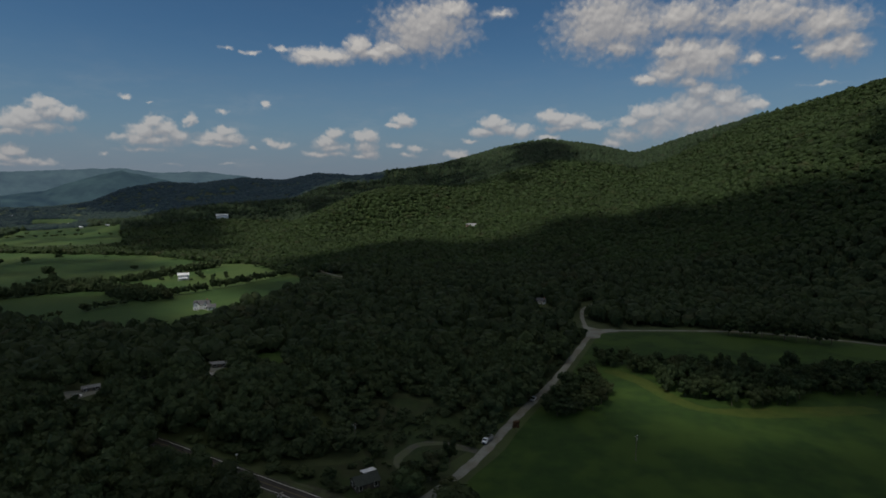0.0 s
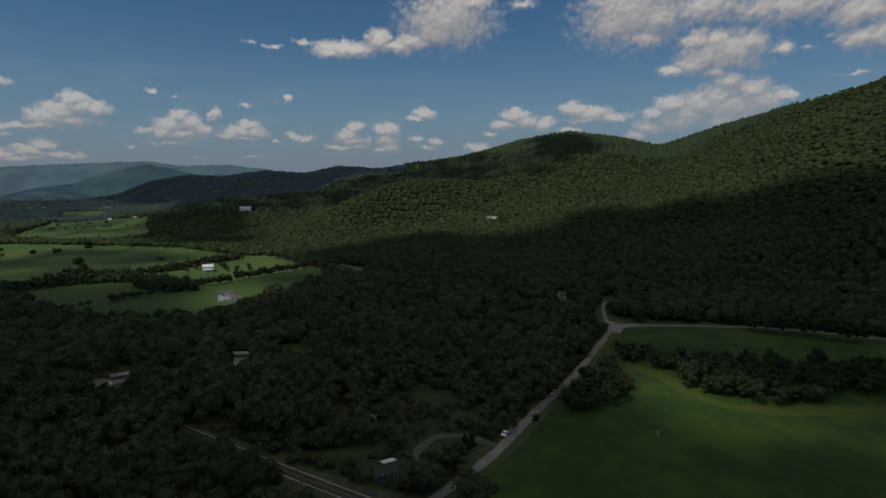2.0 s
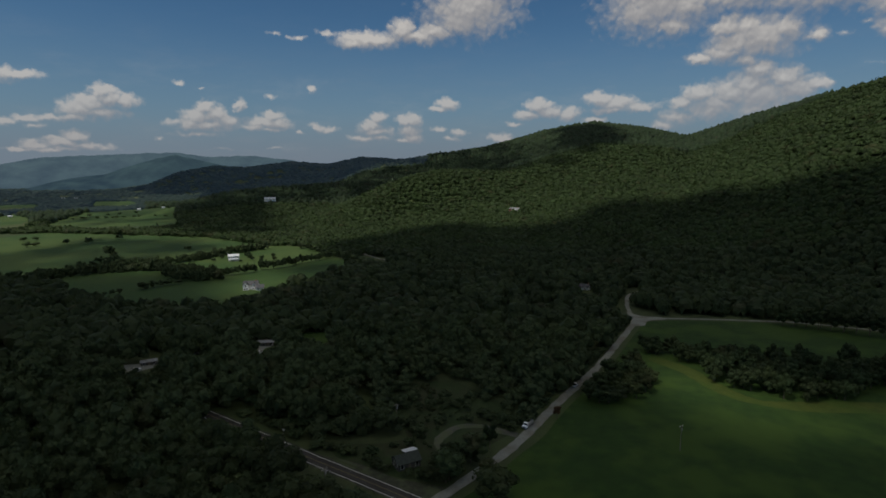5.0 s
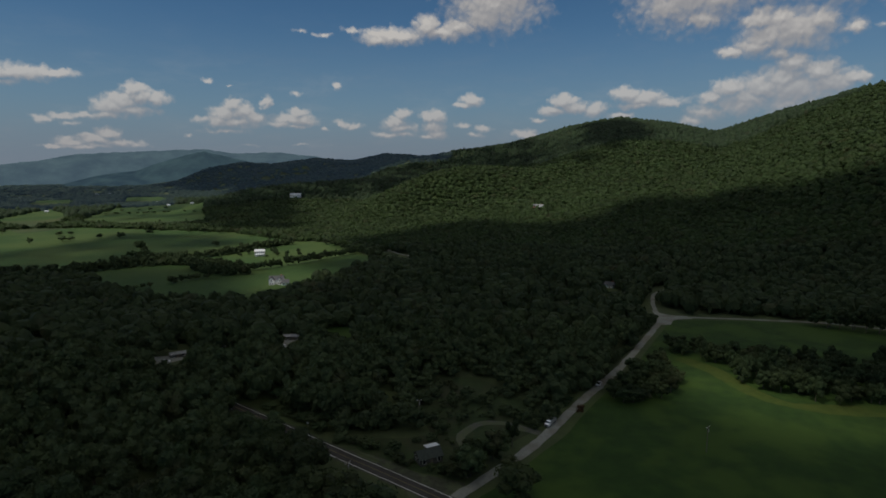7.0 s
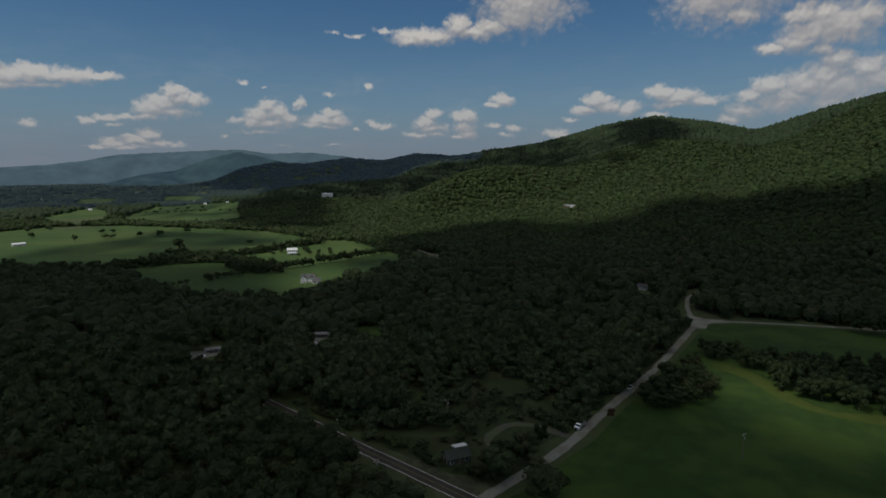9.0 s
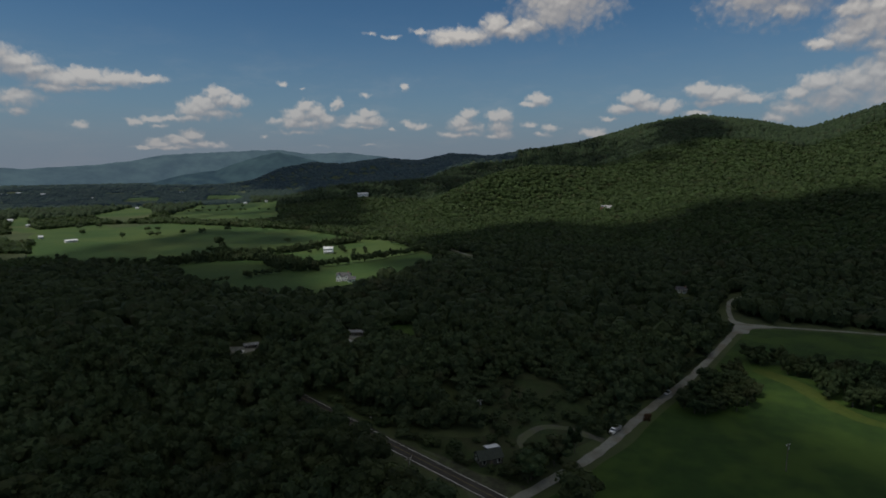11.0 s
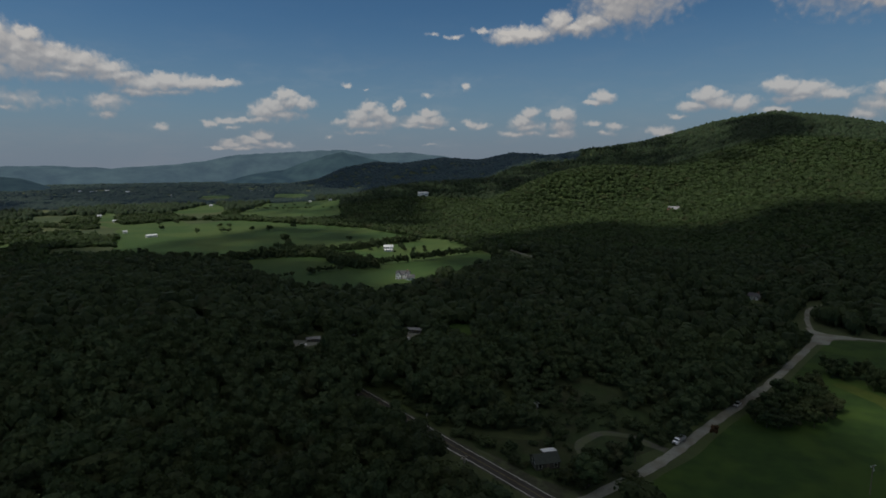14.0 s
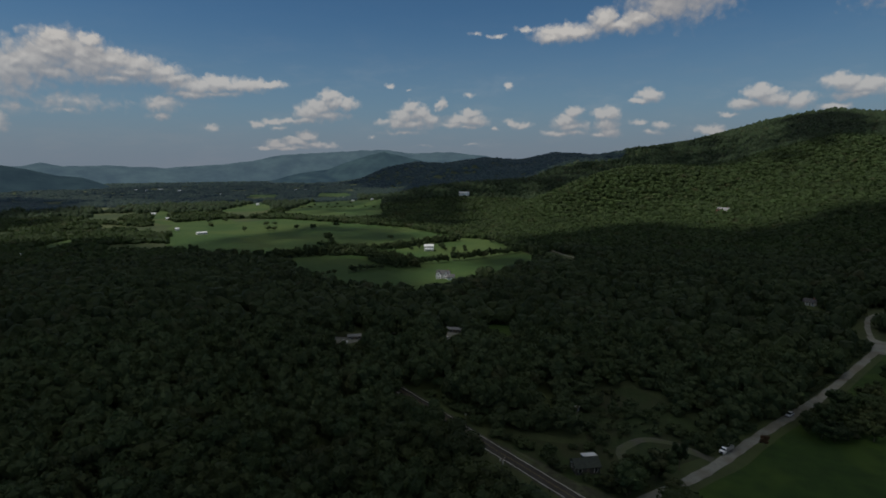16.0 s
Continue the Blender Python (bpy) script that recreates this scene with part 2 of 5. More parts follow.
# ------------------------------------------------------------ materials
def material(name, stops, scale=1.0, rough=0.85, bump=0.0, bump_scale=20.0, patch=None, patch_scale=0.05, vary="", metal=0.0, spec=0.2):
    """A matt surface: fine grain through a ramp, broad patches over it, and a tint for each piece."""
    m = bpy.data.materials.new(name)
    m.use_nodes = True
    n = Nodes(m.node_tree)
    pos = n.add("ShaderNodeNewGeometry").outputs["Position"]
    if vary == "local":
        pos = n.add("ShaderNodeTexCoord").outputs["Object"]
    grain = n.noise(pos, scale, 5.0, 0.6)
    grain = n.add("ShaderNodeMapRange", {0: grain, 1: 0.25, 2: 0.75}).outputs[0]
    k = len(stops) - 1
    col = n.ramp(grain, [(i / max(k, 1), c) for i, c in enumerate(stops)])
    if patch:
        area = n.noise(pos, patch_scale, 3.0, 0.55)
        area = n.add("ShaderNodeMapRange", {0: area, 1: 0.42, 2: 0.62}, interpolation_type="SMOOTHSTEP").outputs[0]
        col = n.mix(n.math("MULTIPLY", area, 0.75), col, (*patch, 1.0))
    if vary in ("island", "object"):
        r = n.add("ShaderNodeNewGeometry").outputs["Random Per Island"] if vary == "island" else n.add("ShaderNodeObjectInfo").outputs["Random"]
        hsv = n.add("ShaderNodeHueSaturation", {"Color": col, "Value": n.add("ShaderNodeMapRange", {0: r, 3: 0.7, 4: 1.35}).outputs[0],
                                               "Hue": n.add("ShaderNodeMapRange", {0: n.math("FRACT", n.math("MULTIPLY", r, 7.31)), 3: 0.475, 4: 0.52}).outputs[0]})
        col = hsv.outputs[0]
    args = {"Base Color": col, "Roughness": rough, "Metallic": metal, "Specular IOR Level": spec}
    if bump:
        args["Normal"] = n.add("ShaderNodeBump", {"Strength": bump, "Distance": 0.3, "Height": n.noise(pos, bump_scale, 4.0, 0.6)}).outputs[0]
    b = n.add("ShaderNodeBsdfPrincipled", args)
    n.add("ShaderNodeOutputMaterial", {0: b.outputs[0]})
    return m


def foliage(name, dark, light, vary, patch=(0.050, 0.070, 0.025), haze_glow=None, each=0.35):
    """Leaves: matt with some light passing through, tinted leaf by leaf and tree by tree."""
    m = bpy.data.materials.new(name)
    m.use_nodes = True
    n = Nodes(m.node_tree)
    geo = n.add("ShaderNodeNewGeometry")
    r = geo.outputs["Random Per Island"]
    grain = n.noise(geo.outputs["Position"], 0.8, 3.0, 0.6)
    tree = n.noise(geo.outputs["Position"], 0.07, 2.0, 0.5)
    f = n.math("ADD", n.math("MULTIPLY", r, each), n.math("MULTIPLY", grain, 1.0 - each), True)
    col = n.ramp(f, [(0.15, dark), (0.85, light)])
    stand = n.noise(geo.outputs["Position"], 0.011, 3.0, 0.6)
    col = n.add("ShaderNodeHueSaturation", {"Color": col, "Value": n.add("ShaderNodeMapRange", {0: stand, 1: 0.3, 2: 0.7, 3: 0.75, 4: 1.28}).outputs[0]}).outputs[0]
    t = n.add("ShaderNodeMapRange", {0: tree, 1: 0.4, 2: 0.65}).outputs[0]
    col = n.mix(n.math("MULTIPLY", t, 0.6), col, (*patch, 1.0))
    rust = n.add("ShaderNodeMapRange", {0: n.noise(geo.outputs["Position"], 0.055, 2.0, 0.5), 1: 0.60, 2: 0.72, 3: 0.0, 4: 0.38}).outputs[0]
    col = n.mix(rust, col, (0.060, 0.042, 0.022, 1.0))
    if vary == "object":
        o = n.add("ShaderNodeObjectInfo").outputs["Random"]
        col = n.add("ShaderNodeHueSaturation", {"Color": col, "Value": n.add("ShaderNodeMapRange", {0: o, 3: 0.75, 4: 1.25}).outputs[0],
                                               "Hue": n.add("ShaderNodeMapRange", {0: n.math("FRACT", n.math("MULTIPLY", o, 5.7)), 3: 0.48, 4: 0.515}).outputs[0]}).outputs[0]
    b = n.add("ShaderNodeBsdfPrincipled", {"Base Color": col, "Roughness": 0.7, "Specular IOR Level": 0.15})
    # Distance haze is imitated by an even blue emission on the leaves.
    if haze_glow:
        b.inputs["Emission Color"].default_value, b.inputs["Emission Strength"].default_value = (*haze_glow, 1.0), 1.0
    tr = n.add("ShaderNodeBsdfTranslucent", {0: n.mix(0.5, col, (0.05, 0.08, 0.024, 1.0))})
    s = n.add("ShaderNodeMixShader", {0: 0.35, 1: b.outputs[0], 2: tr.outputs[0]})
    n.add("ShaderNodeOutputMaterial", {0: s.outputs[0]})
    return m


def plain(name, colour, rough=0.5, metal=0.0, spec=0.5, amount=0.12, scale=3.0):
    d = tuple(c * (1 - amount) for c in colour)
    l = tuple(min(1.0, c * (1 + amount)) for c in colour)
    return material(name, [d, l], scale, rough, spec=spec, metal=metal, vary="local")


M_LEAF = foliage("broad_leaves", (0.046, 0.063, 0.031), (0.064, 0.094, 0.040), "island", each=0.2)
# Darker copy of broad_leaves: deep cloud shade painted into the base colour.
M_LEAF_SHADED = foliage("shaded_broad_leaves", (0.025, 0.037, 0.017), (0.040, 0.062, 0.026), "island", each=0.25)
M_LEAF_RUST = foliage("rusty_leaves", (0.060, 0.030, 0.018), (0.110, 0.058, 0.032), "object", (0.085, 0.045, 0.026))
M_LEAF_SHRUB = foliage("shrub_leaves", (0.022, 0.034, 0.015), (0.039, 0.062, 0.025), "object")
M_LEAF_T = foliage("tree_leaves", (0.033, 0.048, 0.023), (0.052, 0.082, 0.034), "object")
M_LEAF_MT = foliage("mountain_leaves", (0.019, 0.031, 0.0115), (0.039, 0.067, 0.021), "island", (0.042, 0.066, 0.020), None, 0.55)
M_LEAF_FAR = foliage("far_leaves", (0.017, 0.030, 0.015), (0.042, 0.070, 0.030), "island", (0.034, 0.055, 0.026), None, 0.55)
# Distance haze as emission; base colour also darkened for cloud shade on the ridge.
M_LEAF_HAZE = foliage("haze_tinted_leaves", (0.013, 0.024, 0.015), (0.032, 0.052, 0.026), "island", (0.022, 0.038, 0.022), (0.0075, 0.0140, 0.025))
# Stronger painted haze for the groves farthest out on the plain.
M_LEAF_PLAIN_HAZE = foliage("haze_tinted_plain_leaves", (0.018, 0.030, 0.018), (0.036, 0.058, 0.030), "island", (0.030, 0.050, 0.028), (0.012, 0.021, 0.032))
M_BARK = material("bark", [(0.06, 0.05, 0.04), (0.16, 0.135, 0.11)], 2.0, 0.95, 0.4, 6.0)
M_GRASS = material("meadow", [(0.013, 0.031, 0.006), (0.024, 0.054, 0.008)], 0.16, 0.95, 0.5, 1.5, (0.037, 0.068, 0.010), 0.035)
M_FIELD = material("pasture", [(0.022, 0.048, 0.011), (0.035, 0.071, 0.016)], 0.20, 0.95, 0.4, 1.0, (0.052, 0.079, 0.019), 0.010)
M_PLAIN = material("plain_meadows", [(0.020, 0.036, 0.013), (0.044, 0.062, 0.023)], 0.012, 0.95, 0.3, 0.5, (0.068, 0.078, 0.030), 0.0045)
M_FLOOR = material("forest_floor", [(0.030, 0.042, 0.018), (0.056, 0.070, 0.028)], 0.15, 0.95, 0.5, 0.8, (0.05, 0.07, 0.022), 0.012)
M_WEEDS = material("yellow_weeds", [(0.026, 0.046, 0.007), (0.058, 0.072, 0.012)], 0.25, 0.95, 0.5, 1.2, (0.034, 0.060, 0.009), 0.06)
M_SCRUB = material("scrub", [(0.014, 0.028, 0.009), (0.034, 0.052, 0.016)], 0.3, 0.95, 0.5, 0.9, (0.034, 0.038, 0.018), 0.05)
M_ASPHALT = material("asphalt", [(0.027, 0.025, 0.022), (0.043, 0.040, 0.036)], 1.2, 0.9, 0.2, 8.0, (0.05, 0.048, 0.044), 0.12)
M_GRAVEL = material("gravel", [(0.140, 0.145, 0.127), (0.24, 0.249, 0.217)], 0.8, 0.95, 0.3, 5.0, (0.13, 0.12, 0.095), 0.10)
M_DRIVE = material("worn_dirt", [(0.055, 0.058, 0.044), (0.10, 0.10, 0.08)], 0.6, 0.95, 0.3, 4.0, (0.07, 0.085, 0.04), 0.15)
M_SHOULDER = material("dirt_shoulder", [(0.026, 0.032, 0.019), (0.052, 0.053, 0.036)], 0.6, 0.95, 0.3, 4.0, (0.07, 0.085, 0.04), 0.15)
M_LINE = material("road_paint", [(0.7, 0.7, 0.68), (0.88, 0.88, 0.86)], 1.5, 0.7)
M_YELLOW = material("yellow_paint", [(0.10, 0.085, 0.04), (0.15, 0.12, 0.055)], 1.5, 0.7)
M_WHITE = plain("white_siding", (0.84, 0.83, 0.81), 0.6)
M_TRIM = plain("white_trim", (0.8, 0.8, 0.79), 0.5)
M_ROOF_DARK = material("dark_shingles", [(0.05, 0.052, 0.055), (0.10, 0.10, 0.105)], 1.5, 0.85, 0.3, 6.0)
M_ROOF_PALE = material("pale_metal_roof", [(0.46, 0.48, 0.50), (0.64, 0.65, 0.66)], 0.4, 0.5, 0.1, 3.0, metal=0.1)
M_ROOF_MOSS = material("mossy_dark_roof", [(0.028, 0.036, 0.030), (0.055, 0.064, 0.054)], 1.5, 0.9, 0.3, 6.0)
M_ROOF_GREY = material("grey_sheet_roof", [(0.16, 0.165, 0.17), (0.26, 0.265, 0.27)], 0.5, 0.6, 0.1, 3.0)
M_ROOF_RED = material("rusty_red_roof", [(0.14, 0.06, 0.045), (0.22, 0.10, 0.07)], 0.6, 0.75, 0.2, 3.0)
M_BRICK = material("brick", [(0.20, 0.10, 0.07), (0.30, 0.16, 0.12)], 2.5, 0.9, 0.2, 8.0)
M_GREYWALL = plain("grey_boards", (0.065, 0.066, 0.056), 0.8)
M_GLASS = plain("window_glass", (0.02, 0.025, 0.03), 0.08, spec=0.8)
M_CARWHITE = plain("white_car_paint", (0.8, 0.8, 0.8), 0.25, amount=0.02)
M_CARDARK = plain("dark_car_paint", (0.03, 0.032, 0.036), 0.25, amount=0.05)
M_SILVER = plain("silver_car_paint", (0.4, 0.41, 0.42), 0.3, metal=0.5, amount=0.03)
M_TYRE = plain("rubber", (0.02, 0.02, 0.02), 0.85)
M_RIM = plain("wheel_rim", (0.45, 0.45, 0.46), 0.35, metal=0.8)
M_WOOD = material("weathered_wood", [(0.10, 0.085, 0.065), (0.2, 0.17, 0.135)], 2.0, 0.9, 0.2, 8.0)
M_INSUL = plain("porcelain", (0.75, 0.75, 0.72), 0.3)
M_METAL = plain("galvanised_metal", (0.4, 0.41, 0.42), 0.45, metal=0.7)


def hazy_hills(name, colour, haze_glow):
    """Wooded hills kilometres away: dim bluish leaf colour, distance haze painted on as blue emission."""
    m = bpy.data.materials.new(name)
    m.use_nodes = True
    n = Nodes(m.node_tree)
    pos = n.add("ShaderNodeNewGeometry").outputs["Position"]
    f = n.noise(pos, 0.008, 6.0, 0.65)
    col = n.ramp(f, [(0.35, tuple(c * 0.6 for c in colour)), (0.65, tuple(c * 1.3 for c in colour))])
    b = n.add("ShaderNodeBsdfPrincipled", {"Base Color": col, "Roughness": 0.95, "Specular IOR Level": 0.0, "Emission Color": (*haze_glow, 1.0), "Emission Strength": 1.0})
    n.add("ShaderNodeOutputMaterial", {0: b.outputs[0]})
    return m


# Painted haze grows stronger the farther the hills stand.
M_HILL_MID = hazy_hills("haze_tinted_west_hill", (0.016, 0.026, 0.024), (0.010, 0.020, 0.034))
M_HILL_NEXT = hazy_hills("haze_tinted_mid_hills", (0.02, 0.034, 0.030), (0.020, 0.036, 0.054))
M_HILL_FAR = hazy_hills("haze_tinted_far_hills", (0.03, 0.045, 0.04), (0.034, 0.056, 0.084))


# ------------------------------------------------------------ mesh helpers
def part(name, bm, mat, parent=None, label=""):
    me = bpy.data.meshes.new(name)
    bm.to_mesh(me)
    bm.free()
    me.materials.append(mat)
    ob = new(name, me)
    ob.parent = parent
    return tagged(ob, label)


def thing(name, label, category, m, group="", kind=""):
    ob = new(name)
    ob.matrix_world = m
    ob.empty_display_size = 1.0
    return tagged(ob, label, category, group, kind)


def box(bm, x0, y0, z0, x1, y1, z1, bevel=0.0):
    made = bmesh.ops.create_cube(bm, size=1.0, matrix=Matrix.LocRotScale(((x0 + x1) / 2, (y0 + y1) / 2, (z0 + z1) / 2), None, (x1 - x0, y1 - y0, z1 - z0)))
    if bevel:
        edges = {e for v in made["verts"] for e in v.link_edges}
        bmesh.ops.bevel(bm, geom=list(edges), offset=bevel, segments=2, affect="EDGES")
    return bm


def boxes(*sizes, bevel=0.0):
    bm = bmesh.new()
    for s in sizes:
        box(bm, *s, bevel=bevel)
    return bm


def tube(bm, a, b, r0, r1, n=8):
    a, b = Vector(a), Vector(b)
    turn = (b - a).to_track_quat("Z", "Y").to_matrix().to_4x4()
    bmesh.ops.create_cone(bm, cap_ends=True, segments=n, radius1=r0, radius2=r1, depth=(b - a).length, matrix=Matrix.Translation((a + b) / 2) @ turn)
    return bm


def prism(bm, profile, x0, x1):
    """A solid with the closed profile (y, z), from x0 to x1."""
    a = [bm.verts.new((x0, y, z)) for y, z in profile]
    b = [bm.verts.new((x1, y, z)) for y, z in profile]
    n = len(profile)
    bm.faces.new(a[::-1]), bm.faces.new(b)
    for i in range(n):
        bm.faces.new((a[i], a[(i + 1) % n], b[(i + 1) % n], b[i]))
    bmesh.ops.recalc_face_normals(bm, faces=bm.faces[:])
    return bm


def np_mesh(name, verts, tris, mat, smooth=False):
    me = bpy.data.meshes.new(name)
    nv, nt = len(verts), len(tris)
    me.vertices.add(nv), me.loops.add(nt * 3), me.polygons.add(nt)
    me.vertices.foreach_set("co", np.asarray(verts, np.float32).ravel())
    me.loops.foreach_set("vertex_index", np.asarray(tris, np.int32).ravel())
    me.polygons.foreach_set("loop_start", np.arange(0, nt * 3, 3, dtype=np.int32))
    me.polygons.foreach_set("use_smooth", np.full(nt, smooth))
    me.update()
    me.validate()
    me.materials.append(mat)
    return me


# ------------------------------------------------------------ the lie of the land
def lattice(x, y, seed):
    """Smooth value noise, 0 to 1, one lattice cell a unit."""
    xi, yi = np.floor(x).astype(np.int64), np.floor(y).astype(np.int64)
    u, v = x - xi, y - yi
    u, v = u * u * (3 - 2 * u), v * v * (3 - 2 * v)

    def h(i, j):
        k = (i * 374761393 + j * 668265263 + seed * 982451653) & 0x7FFFFFFF
        k = ((k ^ (k >> 13)) * 1274126177) & 0x7FFFFFFF
        return ((k ^ (k >> 16)) & 0xFFFF) / 65535.0
    return (h(xi, yi) * (1 - u) + h(xi + 1, yi) * u) * (1 - v) + (h(xi, yi + 1) * (1 - u) + h(xi + 1, yi + 1) * u) * v


# the mountain: azimuth, distance of the crest, its height, distance of the foot
MOUNTAIN = [(-180, 1500, 60, 900), (-140, 1300, 150, 500), (-90, 1100, 260, 420), (-60, 1150, 316, 430), (-50, 1180, 304, 450),
            (-38.3, 1250, 281, 480), (-34, 1350, 266, 510), (-29, 1500, 251, 540), (-24, 1650, 230, 550), (-19.2, 1850, 195, 560),
            (-15.2, 2000, 235, 590), (-10.7, 2100, 263, 640), (-5.7, 2250, 249, 720), (0.2, 2450, 188, 800), (4.9, 2600, 174, 900),
            (8.4, 2750, 151, 1050), (12.9, 2950, 168, 1250), (16.2, 3100, 135, 1450), (19.9, 3150, 151, 1700), (24, 3200, 119, 2000),
            (26.9, 3250, 128, 2300), (30.1, 3300, 97, 2600), (32.7, 3350, 30, 2900), (35.5, 3400, 0, 3100), (180, 3400, 0, 3100)]
MT = np.array(MOUNTAIN)
KNOLLS = [(20.5, 1560, 32, 190), (26.5, 1530, 22, 150), (6, 1230, 38, 130), (9.5, 1210, 30, 110), (13, 1170, 17, 100), (15, 1680, 34, 200), (1, 1280, 34, 140), (3.5, 1620, 20, 150), (-14, 1350, 22, 170), (-26, 1000, 20, 150), (9, 2100, 30, 220)]


def land(x, y):
    x, y = np.asarray(x, float), np.asarray(y, float)
    az, r = np.degrees(np.arctan2(-x, y)), np.hypot(x, y)
    wob = (lattice(x / 420 + 9, y / 420 + 5, 3) - 0.5)
    d, h, f = (np.interp(az, MT[:, 0], MT[:, i]) for i in (1, 2, 3))
    s = np.clip((r - f) / np.maximum(d - f, 1), 0, 1)
    z = h * (0.55 * s ** 1.25 + 0.45 * s * s * (3 - 2 * s))
    z *= 1 + (wob * 0.8 + (lattice(x / 190 + 4, y / 190 + 8, 6) - 0.5) * 0.4) * (1 - s * s)
    past = np.clip((r - d) / 700, 0, 1)
    z *= 1 - 0.8 * past * past * (3 - 2 * past)
    for ka, kr, kh, kw in KNOLLS:
        kx, ky = -kr * math.sin(radians(ka)), kr * math.cos(radians(ka))
        z = z + kh * np.exp(-((x - kx) ** 2 + (y - ky) ** 2) / (kw * kw))
    roll = np.clip((r - 420) / 400, 0, 1) * (1 - 0.85 * np.clip((az - 29) / 4, 0, 1) * np.clip((r - 880) / 120, 0, 1))
    z = z + roll * 7.0 * (lattice(x / 260, y / 260, 1) - 0.45)
    # the wooded rise beside the highway
    z = z + 14 * np.exp(-((x + 330) ** 2 + (y - 190) ** 2) / 150 ** 2)
    return z


def land_at(x, y):
    return float(land(np.array([x]), np.array([y]))[0])


def inside(x, y, poly):
    res = np.zeros(np.shape(x), bool)
    n = len(poly)
    for i in range(n):
        (x0, y0), (x1, y1) = poly[i], poly[(i + 1) % n]
        if y0 == y1:
            continue
        c = ((y0 > y) != (y1 > y)) & (x < (x1 - x0) * (y - y0) / (y1 - y0) + x0)
        res ^= c
    return res


def near_line(x, y, line):
    best = np.full(np.shape(x), 1e9)
    for (x0, y0), (x1, y1) in zip(line, line[1:]):
        dx, dy = x1 - x0, y1 - y0
        t = np.clip(((x - x0) * dx + (y - y0) * dy) / (dx * dx + dy * dy), 0, 1)
        best = np.minimum(best, np.hypot(x - x0 - t * dx, y - y0 - t * dy))
    return best


HIGHWAY = [(-480, 270), (-330, 266), (-230, 258), (-160, 234.5), (-116.6, 211.5), (-90, 197.2), (-61.5, 181.2), (-36, 167.3), (30, 130), (140, 68), (320, -36)]
LANE = [(-25, 150), (-16, 160), (-9, 169), (-2.5, 178), (4, 186.8), (10.2, 196), (19.3, 212), (34, 240), (57, 280), (73, 312), (95, 358), (105, 379)]
LANE_NORTH = [(105, 379), (106, 400), (111, 430), (119, 456), (132, 472), (160, 488), (200, 510)]
LANE_EAST = [(105, 379), (116, 385), (149, 385), (183, 383), (215, 379), (260, 360), (287, 345), (360, 300), (480, 230)]
DRIVE = [(13, 206), (6, 209), (0, 213), (-10, 212), (-16, 205), (-18, 197), (-15, 189), (-17, 184)]
PASTURE = [(-11, 156), (-4, 166), (2, 175), (9, 185), (15, 194), (24, 208), (38, 236), (61, 276), (77, 308), (99, 354), (112, 377), (149, 380), (183, 378), (213, 374), (258, 355),
           (285, 340), (360, 294), (420, 230), (420, 60), (150, 60), (40, 90), (-2, 128)]
FIELD_BIG = [(-660, 525), (-902, 746), (-868, 845), (-795, 800), (-759, 886), (-606, 866), (-448, 842), (-308, 748), (-351, 665), (-420, 655),
             (-425, 600), (-465, 540), (-480, 455), (-575, 490)]
FIELD_NEAR = [(-398, 462), (-390, 551), (-356, 565), (-299, 508), (-255, 508), (-230, 536), (-191, 622), (-138, 604), (-150, 535), (-165, 478),
              (-181, 440), (-191, 410), (-214, 376), (-251, 370), (-312, 395)]
FIELD_HOUSE = [(-348, 592), (-336, 651), (-292, 715), (-266, 744), (-205, 684), (-215, 640), (-235, 585), (-283, 555)]
FIELD_FAR = [(-880, 1030), (-1034, 1332), (-910, 1520), (-620, 1060), (-735, 985)]
FIELD_STRIP = [(-1050, 990), (-1190, 1290), (-1000, 1130), (-950, 1015)]
FIELD_WEST = [(-753, 385), (-812, 461), (-844, 526), (-776, 475), (-725, 420)]
CLEARING = [(-142.5, 305), (-137.5, 313), (-129, 316), (-126.5, 306), (-129.5, 300), (-124.5, 288), (-130, 286.5), (-137, 298)]
YARD = [(-192, 252), (-191, 258.5), (-176.5, 267.5), (-164.5, 284), (-160.5, 277), (-172.5, 259.5), (-177, 251), (-183.5, 246.5)]
LEA = [(-124, 322), (-118, 336), (-101, 338), (-93, 316), (-103, 302), (-116, 308)]
GLADE = [(-30, 200), (-48, 240), (-20, 262), (5, 240), (16, 216), (4, 200), (-20, 172), (-45, 178), (-60, 192)]
FARMLAND = [(-660, 525), (-902, 746), (-868, 845), (-759, 886), (-448, 846), (-308, 752), (-266, 748), (-205, 688), (-178, 640), (-136, 606), (-149, 535), (-164, 478),
            (-180, 440), (-190, 410), (-213, 375), (-251, 368), (-313, 394), (-398, 460), (-480, 462), (-575, 500)]
FIELD_B, FIELD_C, FIELD_E = [(-1442, 1480), (-1540, 1612), (-1459, 1682), (-1349, 1549)], [(-1029, 788), (-1219, 961), (-1126, 921), (-992, 802)], [(-850, 703), (-965, 736), (-992, 763), (-923, 764)]
FIELD_H = [(-1243, 1622), (-1388, 1849), (-1230, 1848), (-1133, 1658)]
FARM_TRACK = [(-215, 745), (-190, 722), (-172, 699), (-145, 662), (-119, 630), (-80, 604)]
PLAIN_FIELDS = [FIELD_B, FIELD_C, FIELD_E, FIELD_H, [(-880, 1030), (-1034, 1332), (-910, 1520), (-620, 1060), (-735, 985)], [(-1050, 990), (-1190, 1290), (-1000, 1130), (-950, 1015)]]
